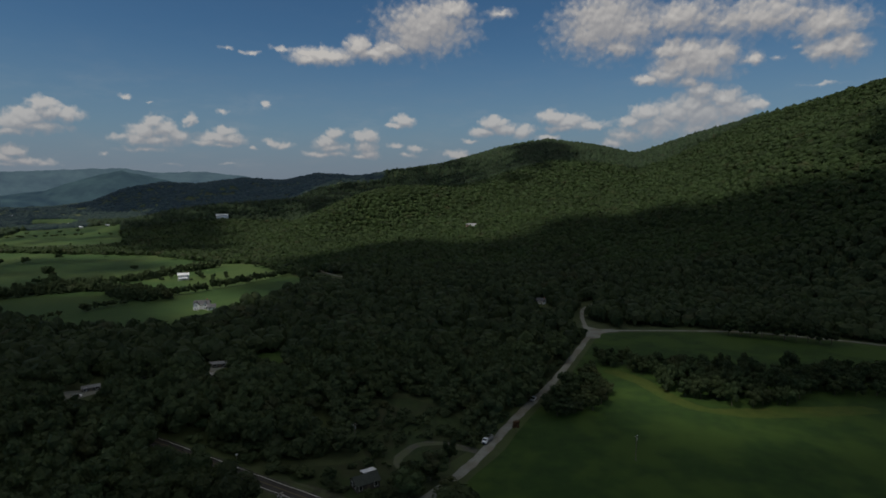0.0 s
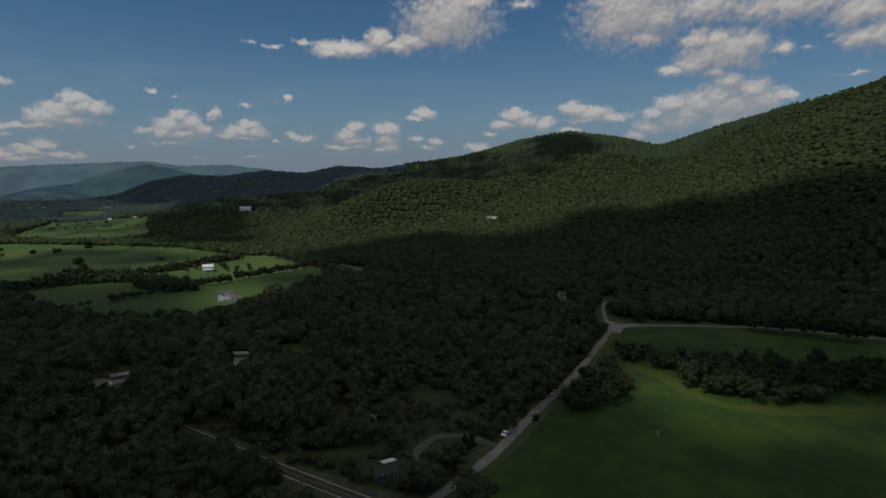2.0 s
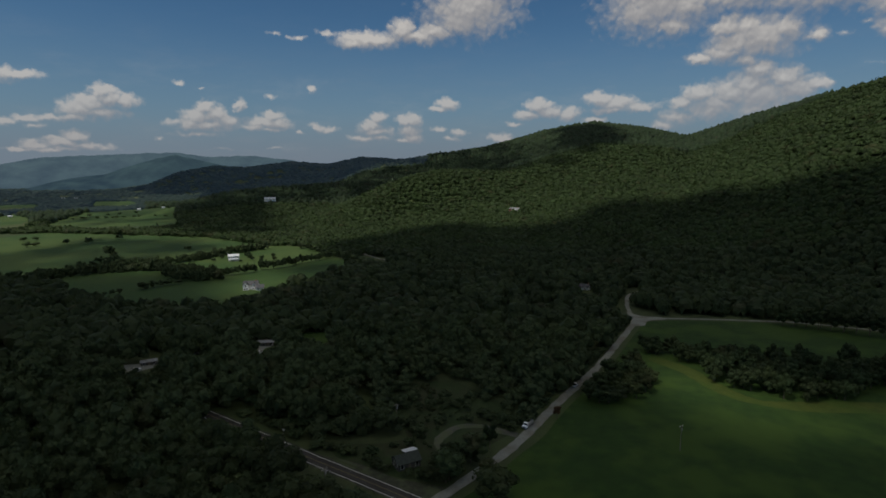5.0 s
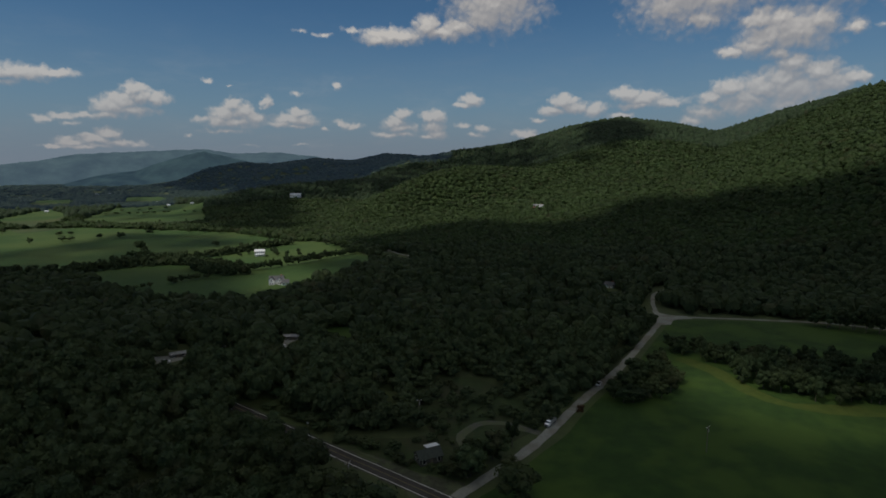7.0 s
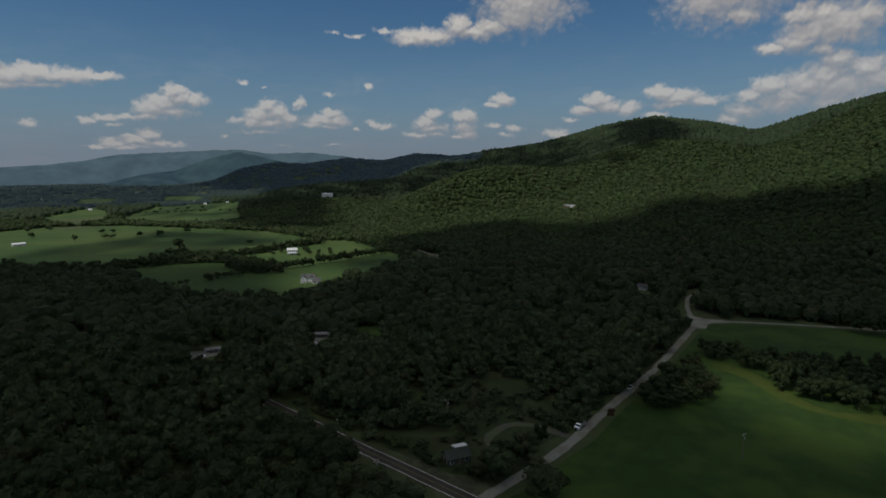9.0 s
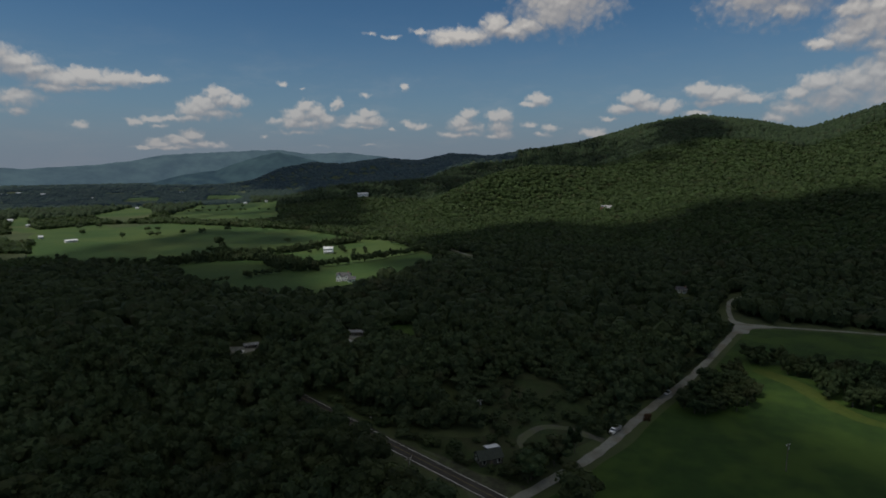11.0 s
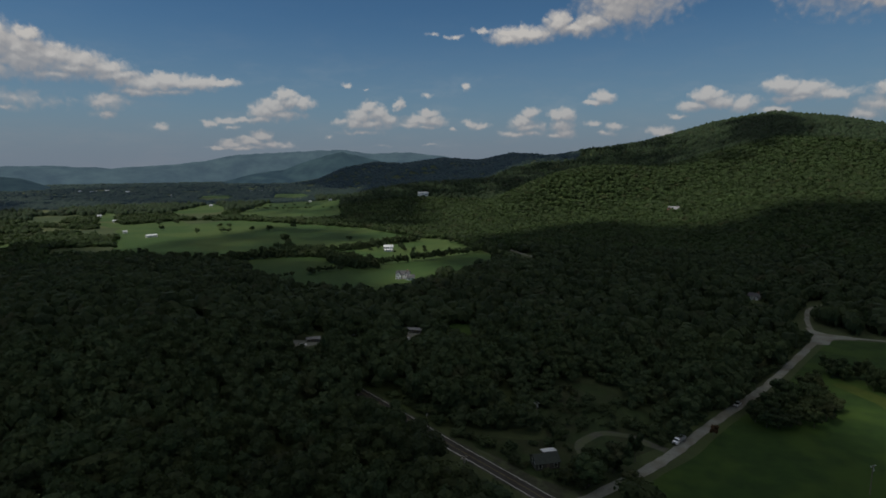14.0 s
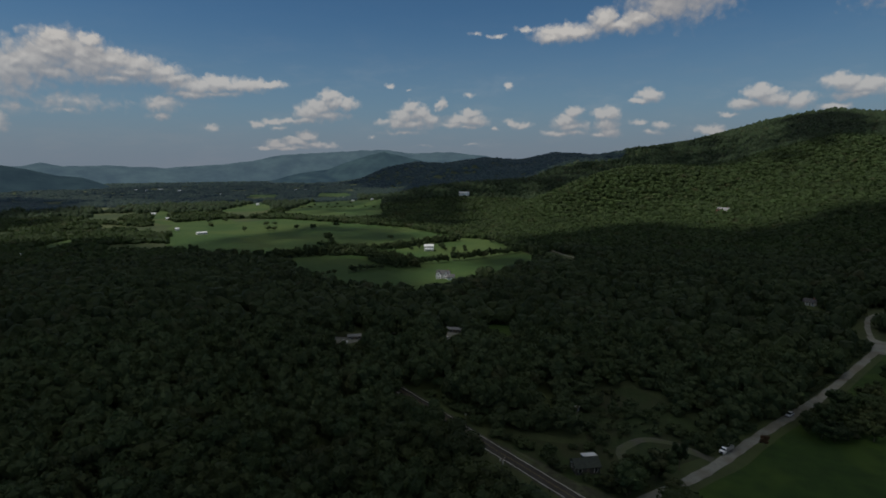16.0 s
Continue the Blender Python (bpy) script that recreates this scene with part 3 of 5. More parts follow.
FIELDS = [FARMLAND, FIELD_B, FIELD_C, FIELD_E, FIELD_H, PASTURE, FIELD_BIG, FIELD_NEAR, FIELD_HOUSE, FIELD_FAR, FIELD_STRIP, FIELD_WEST]


def make_ground():
    az = np.concatenate([np.arange(-180, -60, 3.0), np.arange(-60, 80, 0.6), np.arange(80, 180, 3.0)])
    r = np.concatenate([[0.0], np.geomspace(30, 4960, 190)])
    a, rr = np.meshgrid(np.radians(az), r)
    x, y = -np.sin(a) * rr, np.cos(a) * rr
    v = np.stack([x, y, land(x, y)], -1).reshape(-1, 3)
    m, k = len(r), len(az)
    i, j = np.meshgrid(np.arange(m - 1), np.arange(k), indexing="ij")
    j2 = (j + 1) % k
    q = [(i * k + j).ravel(), (i * k + j2).ravel(), ((i + 1) * k + j2).ravel(), ((i + 1) * k + j).ravel()]
    tris = np.concatenate([np.stack([q[0], q[1], q[2]], -1), np.stack([q[0], q[2], q[3]], -1)])
    ob = new("ground", np_mesh("ground", v, tris[:, ::-1], M_FLOOR, True))
    return tagged(ob, "dark leaf-littered valley floor rising into a wooded mountain", "ground", kind="structure")


def ground_patch(name, poly, mat, lift, label, cat, step=22.0, smooth_edge=True):
    """A piece of open land with its own turf, following the ground a little above it."""
    pts = []
    n = len(poly)
    shake = np.random.RandomState(n)
    for i in range(n):
        p0, p1, p2, p3 = (Vector((*poly[(i + k - 1) % n], 0)) for k in range(4))
        count = max(2, int((p2 - p1).length / step))
        for t in range(count):
            s = t / count
            c = 0.5 * (2 * p1 + (p2 - p0) * s + (2 * p0 - 5 * p1 + 4 * p2 - p3) * s * s + (3 * p1 - p0 - 3 * p2 + p3) * s ** 3)
            pts.append(p1.lerp(p2, s).lerp(c, 0.6) + Vector((shake.normal(), shake.normal(), 0)) * (step * 0.14 if step > 20 and name != "meadow" else 0.15))
    bm = bmesh.new()
    vs = [bm.verts.new(p) for p in pts]
    es = [bm.edges.new((vs[i], vs[(i + 1) % len(vs)])) for i in range(len(vs))]
    bmesh.ops.triangle_fill(bm, use_beauty=True, edges=es)
    for _ in range(5):
        long = [e for e in bm.edges if e.calc_length() > step * 2]
        if not long:
            break
        bmesh.ops.subdivide_edges(bm, edges=long, cuts=1)
        bmesh.ops.triangulate(bm, faces=[f for f in bm.faces if len(f.verts) > 3])
    xs = np.array([v.co.x for v in bm.verts])
    ys = np.array([v.co.y for v in bm.verts])
    for v, z in zip(bm.verts, land(xs, ys)):
        v.co.z = z + lift
    bmesh.ops.recalc_face_normals(bm, faces=bm.faces[:])
    if sum(f.normal.z for f in bm.faces) < 0:
        bmesh.ops.reverse_faces(bm, faces=bm.faces[:])
    ob = part(name, bm, mat)
    for p in ob.data.polygons:
        p.use_smooth = True
    return tagged(ob, label, cat, kind="structure")


def curve_points(line, step=3.0):
    pts = [Vector((*p, 0)) for p in line]
    out = []
    for i in range(len(pts) - 1):
        p0, p1, p2, p3 = pts[max(i - 1, 0)], pts[i], pts[i + 1], pts[min(i + 2, len(pts) - 1)]
        count = max(2, int((p2 - p1).length / step))
        for t in range(count):
            s = t / count
            out.append(0.5 * (2 * p1 + (p2 - p0) * s + (2 * p0 - 5 * p1 + 4 * p2 - p3) * s * s + (3 * p1 - p0 - 3 * p2 + p3) * s ** 3))
    out.append(pts[-1])
    return out


def ribbon(bm, line, left, right, lift, wander=0.0, seed=1, thick=0.0):
    """A strip along a line, from left to right of it in metres."""
    rng = np.random.RandomState(seed)
    pts = curve_points(line)
    side = []
    for i, p in enumerate(pts):
        d = (pts[min(i + 1, len(pts) - 1)] - pts[max(i - 1, 0)]).normalized()
        side.append(Vector((-d.y, d.x, 0)))
    prev = None
    for p, s in zip(pts, side):
        a, b = p + s * (left + rng.normal() * wander), p + s * (right + rng.normal() * wander)
        row = [bm.verts.new((q.x, q.y, land_at(q.x, q.y) + lift)) for q in (a, p + s * (left + right) / 2, b)]
        if prev:
            for k in range(2):
                bm.faces.new((prev[k], prev[k + 1], row[k + 1], row[k]))
        prev = row
    bmesh.ops.recalc_face_normals(bm, faces=bm.faces[:])
    if sum(f.normal.z for f in bm.faces) < 0:
        bmesh.ops.reverse_faces(bm, faces=bm.faces[:])
    return bm


make_ground()


def plain_sheet():
    """The open plain across the valley: hay, pasture and crop land between the groves."""
    az, r = np.radians(np.arange(30.5, 80, 0.5)), np.geomspace(880, 4300, 70)
    a, rr = np.meshgrid(az, r)
    x, y = -np.sin(a) * rr, np.cos(a) * rr
    v = np.stack([x, y, land(x, y) + 0.25], -1).reshape(-1, 3)
    k = len(az)
    i, j = np.meshgrid(np.arange(len(r) - 1), np.arange(k - 1), indexing="ij")
    a, b, c, d = (i * k + j).ravel(), (i * k + j + 1).ravel(), ((i + 1) * k + j + 1).ravel(), ((i + 1) * k + j).ravel()
    ob = new("plain_meadows", np_mesh("plain_meadows", v, np.concatenate([np.stack([a, c, b], -1), np.stack([a, d, c], -1)]), M_PLAIN, True))
    return tagged(ob, "wide level meadows and hay fields across the valley", "meadow", kind="structure")


plain_sheet()
ground_patch("meadow", PASTURE, M_GRASS, 0.10, "dim green grazing meadow beside the gravel lane", "meadow")
ground_patch("pasture_verge", FARMLAND, M_FIELD, 0.15, "grassy farmland round the fields and the white house", "field")
for _name, _poly in (("pasture_strip_b", FIELD_B), ("pasture_strip_c", FIELD_C), ("pasture_strip_e", FIELD_E), ("pasture_strip_h", FIELD_H)):
    ground_patch(_name, _poly, M_FIELD, 0.5, "thin pale green field out on the plain", "field")
ground_patch("pasture_big", FIELD_BIG, M_FIELD, 0.35, "wide rolling green pasture lit by the sun", "field")
ground_patch("pasture_near", FIELD_NEAR, M_FIELD, 0.35, "smooth mown green field below the hedgerow", "field")
ground_patch("lawn", FIELD_HOUSE, M_FIELD, 0.35, "bright sunlit lawn and paddock round a white house", "field")
ground_patch("pasture_far", FIELD_FAR, M_FIELD, 0.5, "pale green hay field far across the valley", "field")
ground_patch("pasture_strip", FIELD_STRIP, M_FIELD, 0.5, "narrow pale green field between far woods", "field")
ground_patch("pasture_west", FIELD_WEST, M_FIELD, 0.5, "small green field behind the wooded rise", "field")
ground_patch("weedy_strip", [(90, 298), (101, 281), (106, 262), (115, 246), (136, 236), (168, 236), (200, 240), (198, 248), (150, 247), (126, 246), (117, 258), (110, 284), (97, 303)], M_WEEDS, 0.16, "yellow-green strip of tall weeds along the meadow thicket", "weeds", 9.0)
ground_patch("scrub_glade", GLADE, M_SCRUB, 0.06, "rough weedy ground with scrub round the shed", "scrub", 8.0)
ground_patch("grass_clearing", LEA, M_GRASS, 0.12, "small green grass clearing in the wood", "clearing", 6.0)
ground_patch("gravel_lot", CLEARING, M_GRAVEL, 0.12, "pale gravel lot in a gap of the wood", "gravel lot", 6.0)
ground_patch("gravel_yard", YARD, M_GRAVEL, 0.12, "pale grey gravel yard among trees", "yard", 6.0)

highway = tagged(part("highway", ribbon(bmesh.new(), HIGHWAY, -3.0, 3.0, 0.22), M_ASPHALT), "two-lane grey asphalt highway with painted edge lines", "road", kind="structure")
for name, at, mat in (("edge_line", 2.5, M_LINE), ("edge_line", -2.5, M_LINE), ("centre_line", 0.12, M_YELLOW), ("centre_line", -0.12, M_YELLOW)):
    part(name, ribbon(bmesh.new(), HIGHWAY, at - 0.08, at + 0.08, 0.24), mat, highway)
tagged(part("highway_shoulder", ribbon(bmesh.new(), HIGHWAY, -3.8, 3.9, 0.12, 0.25, 4), M_SHOULDER), "dirt and gravel shoulder of the highway", "road shoulder", kind="structure")
tagged(part("gravel_lane", ribbon(bmesh.new(), LANE, -2.0, 2.0, 0.20, 0.18, 2), M_GRAVEL), "pale grey gravel lane between wood and meadow", "road", kind="structure")
tagged(part("lane_north", ribbon(bmesh.new(), LANE_NORTH, -1.5, 1.5, 0.19, 0.18, 3), M_GRAVEL), "gravel lane climbing into the wood", "road", kind="structure")
tagged(part("lane_east", ribbon(bmesh.new(), LANE_EAST, -1.6, 1.6, 0.18, 0.15, 5), M_GRAVEL), "narrow gravel lane along the foot of the mountain", "road", kind="structure")
tagged(part("farm_track", ribbon(bmesh.new(), FARM_TRACK, -2.0, 2.0, 0.3, 0.6, 8), M_GRAVEL), "pale stony track along the foot of the wood", "track", kind="structure")
tagged(part("driveway", ribbon(bmesh.new(), DRIVE, -1.8, 1.8, 0.15, 0.25, 6), M_DRIVE), "curved dirt driveway to the shed", "driveway", kind="structure")
ground_patch("lane_mouth", [(-33, 161), (-40, 174), (-56, 184), (-44, 180), (-30, 172), (-14, 168), (-12, 158), (-24, 152)], M_SHOULDER, 0.16, "worn gravel apron where the lane meets the highway", "gravel lot", 5.0)
ground_patch("lane_fork", [(98.5, 366), (101, 378), (102.5, 388), (104, 402), (107.5, 396), (113, 390), (124, 388.5), (126, 382.5), (113, 378.5), (106.5, 366)], M_GRAVEL, 0.23, "widened gravel fork of the lanes", "road", 3.0)


def far_ridge(name, rows, dist, depth, mat, label, base=-2.0):
    """A wooded ridge kilometres away: crest from (azimuth, height), falling to the plain on both sides."""
    az = np.arange(rows[0][0], rows[-1][0], 0.15)
    h = np.interp(az, [r[0] for r in rows], [r[1] for r in rows])
    s = np.linspace(-1, 1, 17)
    A, S = np.meshgrid(np.radians(az), s)
    D = dist + S * depth
    x, y = -np.sin(A) * D, np.cos(A) * D
    fade = 1 - np.abs(S) ** 1.3
    rough = 1 + (lattice(x / 130, y / 130, 7) - 0.5) * 0.5 * (1 - fade) + (lattice(x / 60, y / 60, 8) - 0.5) * 0.05 + (lattice(x / 16, y / 16, 9) - 0.5) * 0.02
    z = base + np.maximum(h, 0)[None, :] * fade * rough
    v = np.stack([x, y, z], -1).reshape(-1, 3)
    k = len(az)
    i, j = np.meshgrid(np.arange(len(s) - 1), np.arange(k - 1), indexing="ij")
    a, b, c, d = (i * k + j).ravel(), (i * k + j + 1).ravel(), ((i + 1) * k + j + 1).ravel(), ((i + 1) * k + j).ravel()
    ob = new(name, np_mesh(name, v, np.concatenate([np.stack([a, c, b], -1), np.stack([a, d, c], -1)]), mat, True))
    return tagged(ob, label, "hills", kind="structure")


def crest(rows, dist):
    return sorted((a, EYE + dist * math.tan(radians(e))) for a, e in rows)


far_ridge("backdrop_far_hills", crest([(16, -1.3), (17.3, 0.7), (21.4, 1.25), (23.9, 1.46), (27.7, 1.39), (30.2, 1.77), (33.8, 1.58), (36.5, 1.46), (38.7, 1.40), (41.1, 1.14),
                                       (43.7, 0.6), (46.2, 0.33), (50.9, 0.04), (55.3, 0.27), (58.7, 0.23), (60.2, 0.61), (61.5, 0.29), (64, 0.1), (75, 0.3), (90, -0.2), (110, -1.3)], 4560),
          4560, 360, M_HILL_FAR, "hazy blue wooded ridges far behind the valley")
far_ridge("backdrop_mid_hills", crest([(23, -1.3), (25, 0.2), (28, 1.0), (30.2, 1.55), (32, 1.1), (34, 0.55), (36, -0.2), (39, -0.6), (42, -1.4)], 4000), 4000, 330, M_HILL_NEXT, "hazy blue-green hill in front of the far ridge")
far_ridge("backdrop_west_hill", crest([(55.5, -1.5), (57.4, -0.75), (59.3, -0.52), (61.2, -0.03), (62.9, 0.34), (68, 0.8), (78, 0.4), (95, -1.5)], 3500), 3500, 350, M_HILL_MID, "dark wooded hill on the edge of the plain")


# ------------------------------------------------------------ trees
def ico(n):
    bm = bmesh.new()
    bmesh.ops.create_icosphere(bm, subdivisions=n, radius=1.0)
    v = np.array([w.co[:] for w in bm.verts])
    f = np.array([[w.index for w in p.verts] for p in bm.faces])
    bm.free()
    return v, f


ICO1 = ico(2)
ICO0 = ico(1)


def lump(rng, centre, r, shape, jitter, floor=None):
    v, f = shape
    d = v * (1 + rng.normal(size=(len(v), 1)) * jitter)
    p = d * r + centre
    if floor is not None:
        keep = (v[f].mean(1)[:, 2] > floor)
        f = f[keep]
    return p, f


def leaves(rng, centres, radii, count, size, up=0.25):
    """Leaf sprays: small bent quads on the outside of the lumps of a crown."""
    k = rng.randint(0, len(centres), count)
    d = rng.normal(size=(count, 3))
    d[:, 2] = np.abs(d[:, 2]) * 0.9 - up * 0.6
    d /= np.linalg.norm(d, axis=1, keepdims=True)
    p = centres[k] + d * radii[k] * rng.uniform(0.88, 1.14, (count, 1))
    nrm = d + rng.normal(size=(count, 3)) * 0.45
    nrm /= np.linalg.norm(nrm, axis=1, keepdims=True)
    a = np.cross(nrm, rng.normal(size=(count, 3)))
    a /= np.linalg.norm(a, axis=1, keepdims=True)
    b = np.cross(nrm, a)
    s = size * rng.uniform(0.6, 1.4, (count, 1))
    q = np.stack([p - a * s, p - b * s * 0.6, p + a * s, p + b * s * 0.6 + nrm * s * 0.25], 1).reshape(-1, 3)
    i = np.arange(count)[:, None] * 4
    return q, np.concatenate([i + [0, 1, 2], i + [0, 2, 3]])


def join(pieces):
    vs, fs, at = [], [], 0
    for v, f in pieces:
        vs.append(v), fs.append(f + at)
        at += len(v)
    return np.concatenate(vs), np.concatenate(fs)


def crown(seed, lobes, shape, count, size, wide=1.0, tall=1.0, jitter=0.10):
    """A crown of unit radius with its foot at 0 and its top near 2: lumps in a dome, clothed in leaf sprays."""
    rng = np.random.RandomState(seed)
    cs, rs = [np.array([0, 0, 1.05 * tall])], [0.62]
    for i in range(lobes - 1):
        t = (i + 0.5) / max(lobes - 1, 1)
        zz = 0.55 + 1.15 * t
        ring = math.sqrt(max(0.05, 1 - ((zz - 0.9) / 1.05) ** 2)) * 0.66
        a = i * 2.39996 + rng.uniform(-0.4, 0.4)
        cs.append(np.array([math.cos(a) * ring * wide * rng.uniform(0.75, 1.15), math.sin(a) * ring * wide * rng.uniform(0.75, 1.15), zz * tall * rng.uniform(0.9, 1.1)]))
        rs.append(rng.uniform(0.30, 0.46))
    cs, rs = np.array(cs), np.array(rs)[:, None]
    pieces = [lump(rng, c, float(r[0]) * 0.92, shape, jitter) for c, r in zip(cs, rs)]
    if count:
        pieces.append(leaves(rng, cs, rs, count, size))
    return join(pieces)


CROWN_A = [crown(10 + i, 12, ICO0, 640, 0.09, tall=0.9 + 0.12 * (i % 3)) for i in range(6)]
CROWN_M = [crown(20 + i, 9, ICO0, 420, 0.11, tall=0.95 + 0.1 * (i % 3)) for i in range(6)]
CROWN_B = [crown(30 + i, 7, ICO0, 170, 0.15, tall=0.85 + 0.12 * (i % 3)) for i in range(6)]
CROWN_C = [join([lump(np.random.RandomState(50 + i), np.array([0, 0, 0.9]), 0.9, ICO1, 0.16, -0.3), lump(np.random.RandomState(70 + i), np.array([0.35, 0.2, 1.2]), 0.55, ICO0, 0.12, 0.0),
                 leaves(np.random.RandomState(90 + i), np.array([[0, 0, 0.95], [0.35, 0.2, 1.25]]), np.array([[0.85], [0.55]]), 26, 0.27)]) for i in range(6)]
CROWN_G = [join([lump(np.random.RandomState(170 + i), np.array([0, 0, 0.85]), 0.92, ICO1, 0.14, -0.1),
                 leaves(np.random.RandomState(190 + i), np.array([[0, 0, 0.9]]), np.array([[0.92]]), 24, 0.26)]) for i in range(6)]
CROWN_D = [join([lump(np.random.RandomState(110 + i), np.array([0, 0, 0.8]), np.array([0.95, 0.95, 0.95]), ICO0, 0.12, -0.1),
                 leaves(np.random.RandomState(120 + i), np.array([[0, 0, 0.8], [0.45, 0.1, 0.95], [-0.3, 0.4, 0.95]]), np.array([[0.95], [0.6], [0.6]]), 16, 0.33)]) for i in range(8)]
CROWN_F = [lump(np.random.RandomState(150 + i), np.array([0, 0, 0.8]), np.array([1.0, 1.0, 1.0]), ICO0, 0.15, -0.3) for i in range(8)]


def scatter(name, x, y, size, height, templates, mat, label, category, seed, lift=0.0, smooth=False):
    """Many crowns in one mesh, each turned and sized by chance, with their feet on the land."""
    rng = np.random.RandomState(seed)
    z = land(x, y) + lift
    kind = rng.randint(0, len(templates), len(x))
    vs, fs, at = [], [], 0
    for k, (v, f) in enumerate(templates):
        sel = np.where(kind == k)[0]
        if not len(sel):
            continue
        a = rng.uniform(0, 6.283, len(sel))
        c, s = np.cos(a)[:, None], np.sin(a)[:, None]
        w, h = size[sel][:, None], height[sel][:, None]
        p = np.stack([(v[:, 0] * c - v[:, 1] * s) * w + x[sel][:, None], (v[:, 0] * s + v[:, 1] * c) * w + y[sel][:, None], v[:, 2] * 0.5 * h + z[sel][:, None]], -1)
        vs.append(p.reshape(-1, 3))
        fs.append((f[None] + (np.arange(len(sel)) * len(v))[:, None, None]).reshape(-1, 3) + at)
        at += len(sel) * len(v)
    ob = new(name, np_mesh(name, np.concatenate(vs), np.concatenate(fs), mat, smooth))
    return tagged(ob, label, category, kind="stuff")


def stand(x, y, lo, hi, rng):
    """Crown sizes: stands of larger and smaller trees, and every tree its own."""
    k = 0.55 * lattice(x / 38 + 2, y / 38 + 6, 51) + 0.45 * rng.uniform(size=np.shape(x))
    return lo + (hi - lo) * k


def sites(cell, r0, r1, a0, a1, seed, jitter=0.55):
    rng = np.random.RandomState(seed)
    g = np.arange(-r1, r1, cell, dtype=float)
    x, y = np.meshgrid(g, g)
    x[1::2] += cell / 2
    x, y = x.ravel(), y.ravel()
    x = x + rng.uniform(-jitter, jitter, x.shape) * cell
    y = y + rng.uniform(-jitter, jitter, y.shape) * cell
    r, a = np.hypot(x, y), np.degrees(np.arctan2(-x, y))
    k = (r >= r0) & (r < r1) & (a > a0) & (a < a1)
    return x[k], y[k]


def wooded(x, y):
    """Where the closed wood stands: not on fields, roads, yards."""
    k = np.ones(np.shape(x), bool)
    for f in FIELDS + [CLEARING, YARD, LEA]:
        k &= ~inside(x, y, f)
    # low hedges only on the near side of the fields of the plain
    for f in PLAIN_FIELDS:
        for near in (1.03, 1.06, 1.09):
            k &= ~inside(x * near, y * near, f)
    k &= near_line(x, y, HIGHWAY) > np.where(x < -118, 5.5, 8.0)
    k &= near_line(x, y, LANE) > 4.6
    k &= near_line(x, y, LANE_NORTH) > 5.8
    k &= near_line(x, y, LANE_EAST) > np.where(x < 190, 10.0, 6.5)
    k &= near_line(x, y, DRIVE) > 5.0
    k &= near_line(x, y, FARM_TRACK) > 5.0
    for hx, hy, rad in HOUSE_SITES:
        k &= np.hypot(x - hx, y - hy) > rad
    return k


def clear_view(x, y, tall):
    """Trees in front of the road, the yards and the houses are low enough for these to be seen over them."""
    r = np.hypot(x, y)
    for px, py, wide in OPEN_TO_VIEW:
        d = math.hypot(px, py)
        along = (x * px + y * py) / d
        off = np.abs(x * py - y * px) / d
        cap = np.where((off < wide) & (along < d + 2), EYE * (1 - along / d) * 0.9 + 0.3, 99.0)
        tall = np.minimum(tall, cap)
    return tall


OPEN_TO_VIEW = [(px, py, 5.5) for px, py in ((-117, 217), (-112, 214), (-106, 210), (-100, 206), (-88, 199), (-83, 196), (-77, 193), (-71, 190), (-65, 187), (-62, 181), (-56, 178),
                                             (-50, 174), (-44, 171), (-38, 168), (-32, 164), (-26, 161), (-20, 160), (-14, 166), (-6, 175), (2, 186), (9, 196), (16, 208), (24, 222), (33, 237), (44, 256), (56, 276), (66, 298))]
OPEN_TO_VIEW += [(px, py, 6.0) for px, py in ((-58, 172), (-52, 169), (-46, 165.5), (-41, 162.5), (-35, 159), (-28, 155), (-20, 150), (-12, 146))]
OPEN_TO_VIEW += [(-172, 699, 6.0), (-158, 680, 6.0), (-145, 662, 6.0), (-132, 645, 6.0), (-119, 630, 6.0), (-190, 260, 5.0), (-178, 262, 5.0), (-135, 308, 4.5), (-127, 306, 4.5), (-130, 292, 4.0), (-27, 178, 5.0), (-33, 182, 4.0), (85, 476, 4.0),
                 (92, 476, 4.0), (-210, 460, 12.0), (-300, 612, 12.0), (-18, 197, 4.0), (-12, 210, 4.0), (0, 212, 4.0), (103, 388, 5.0), (106, 400, 5.0), (107, 412, 5.0), (109, 425, 5.0), (113, 440, 5.0), (117, 452, 3.0), (98, 366, 5.0), (88, 345, 5.0), (78, 322, 5.0), (-39, 225, 2.0), (-118, 330, 5.0), (-110, 330, 5.0), (-101, 328, 5.0), (-98, 318, 4.0), (-184, 254, 5.0), (-173, 267, 4.0), (-181, 262, 4.0)]
HOUSE_SITES = [(85, 476, 9), (52, 1003, 11), (-536, 1325, 20), (-703, 487, 14), (-849, 686, 14), (-27, 182, 11), (-299, 617, 16), (-210, 462, 14), (-705, 625, 16), (110, 386, 21), (103, 365, 9)]


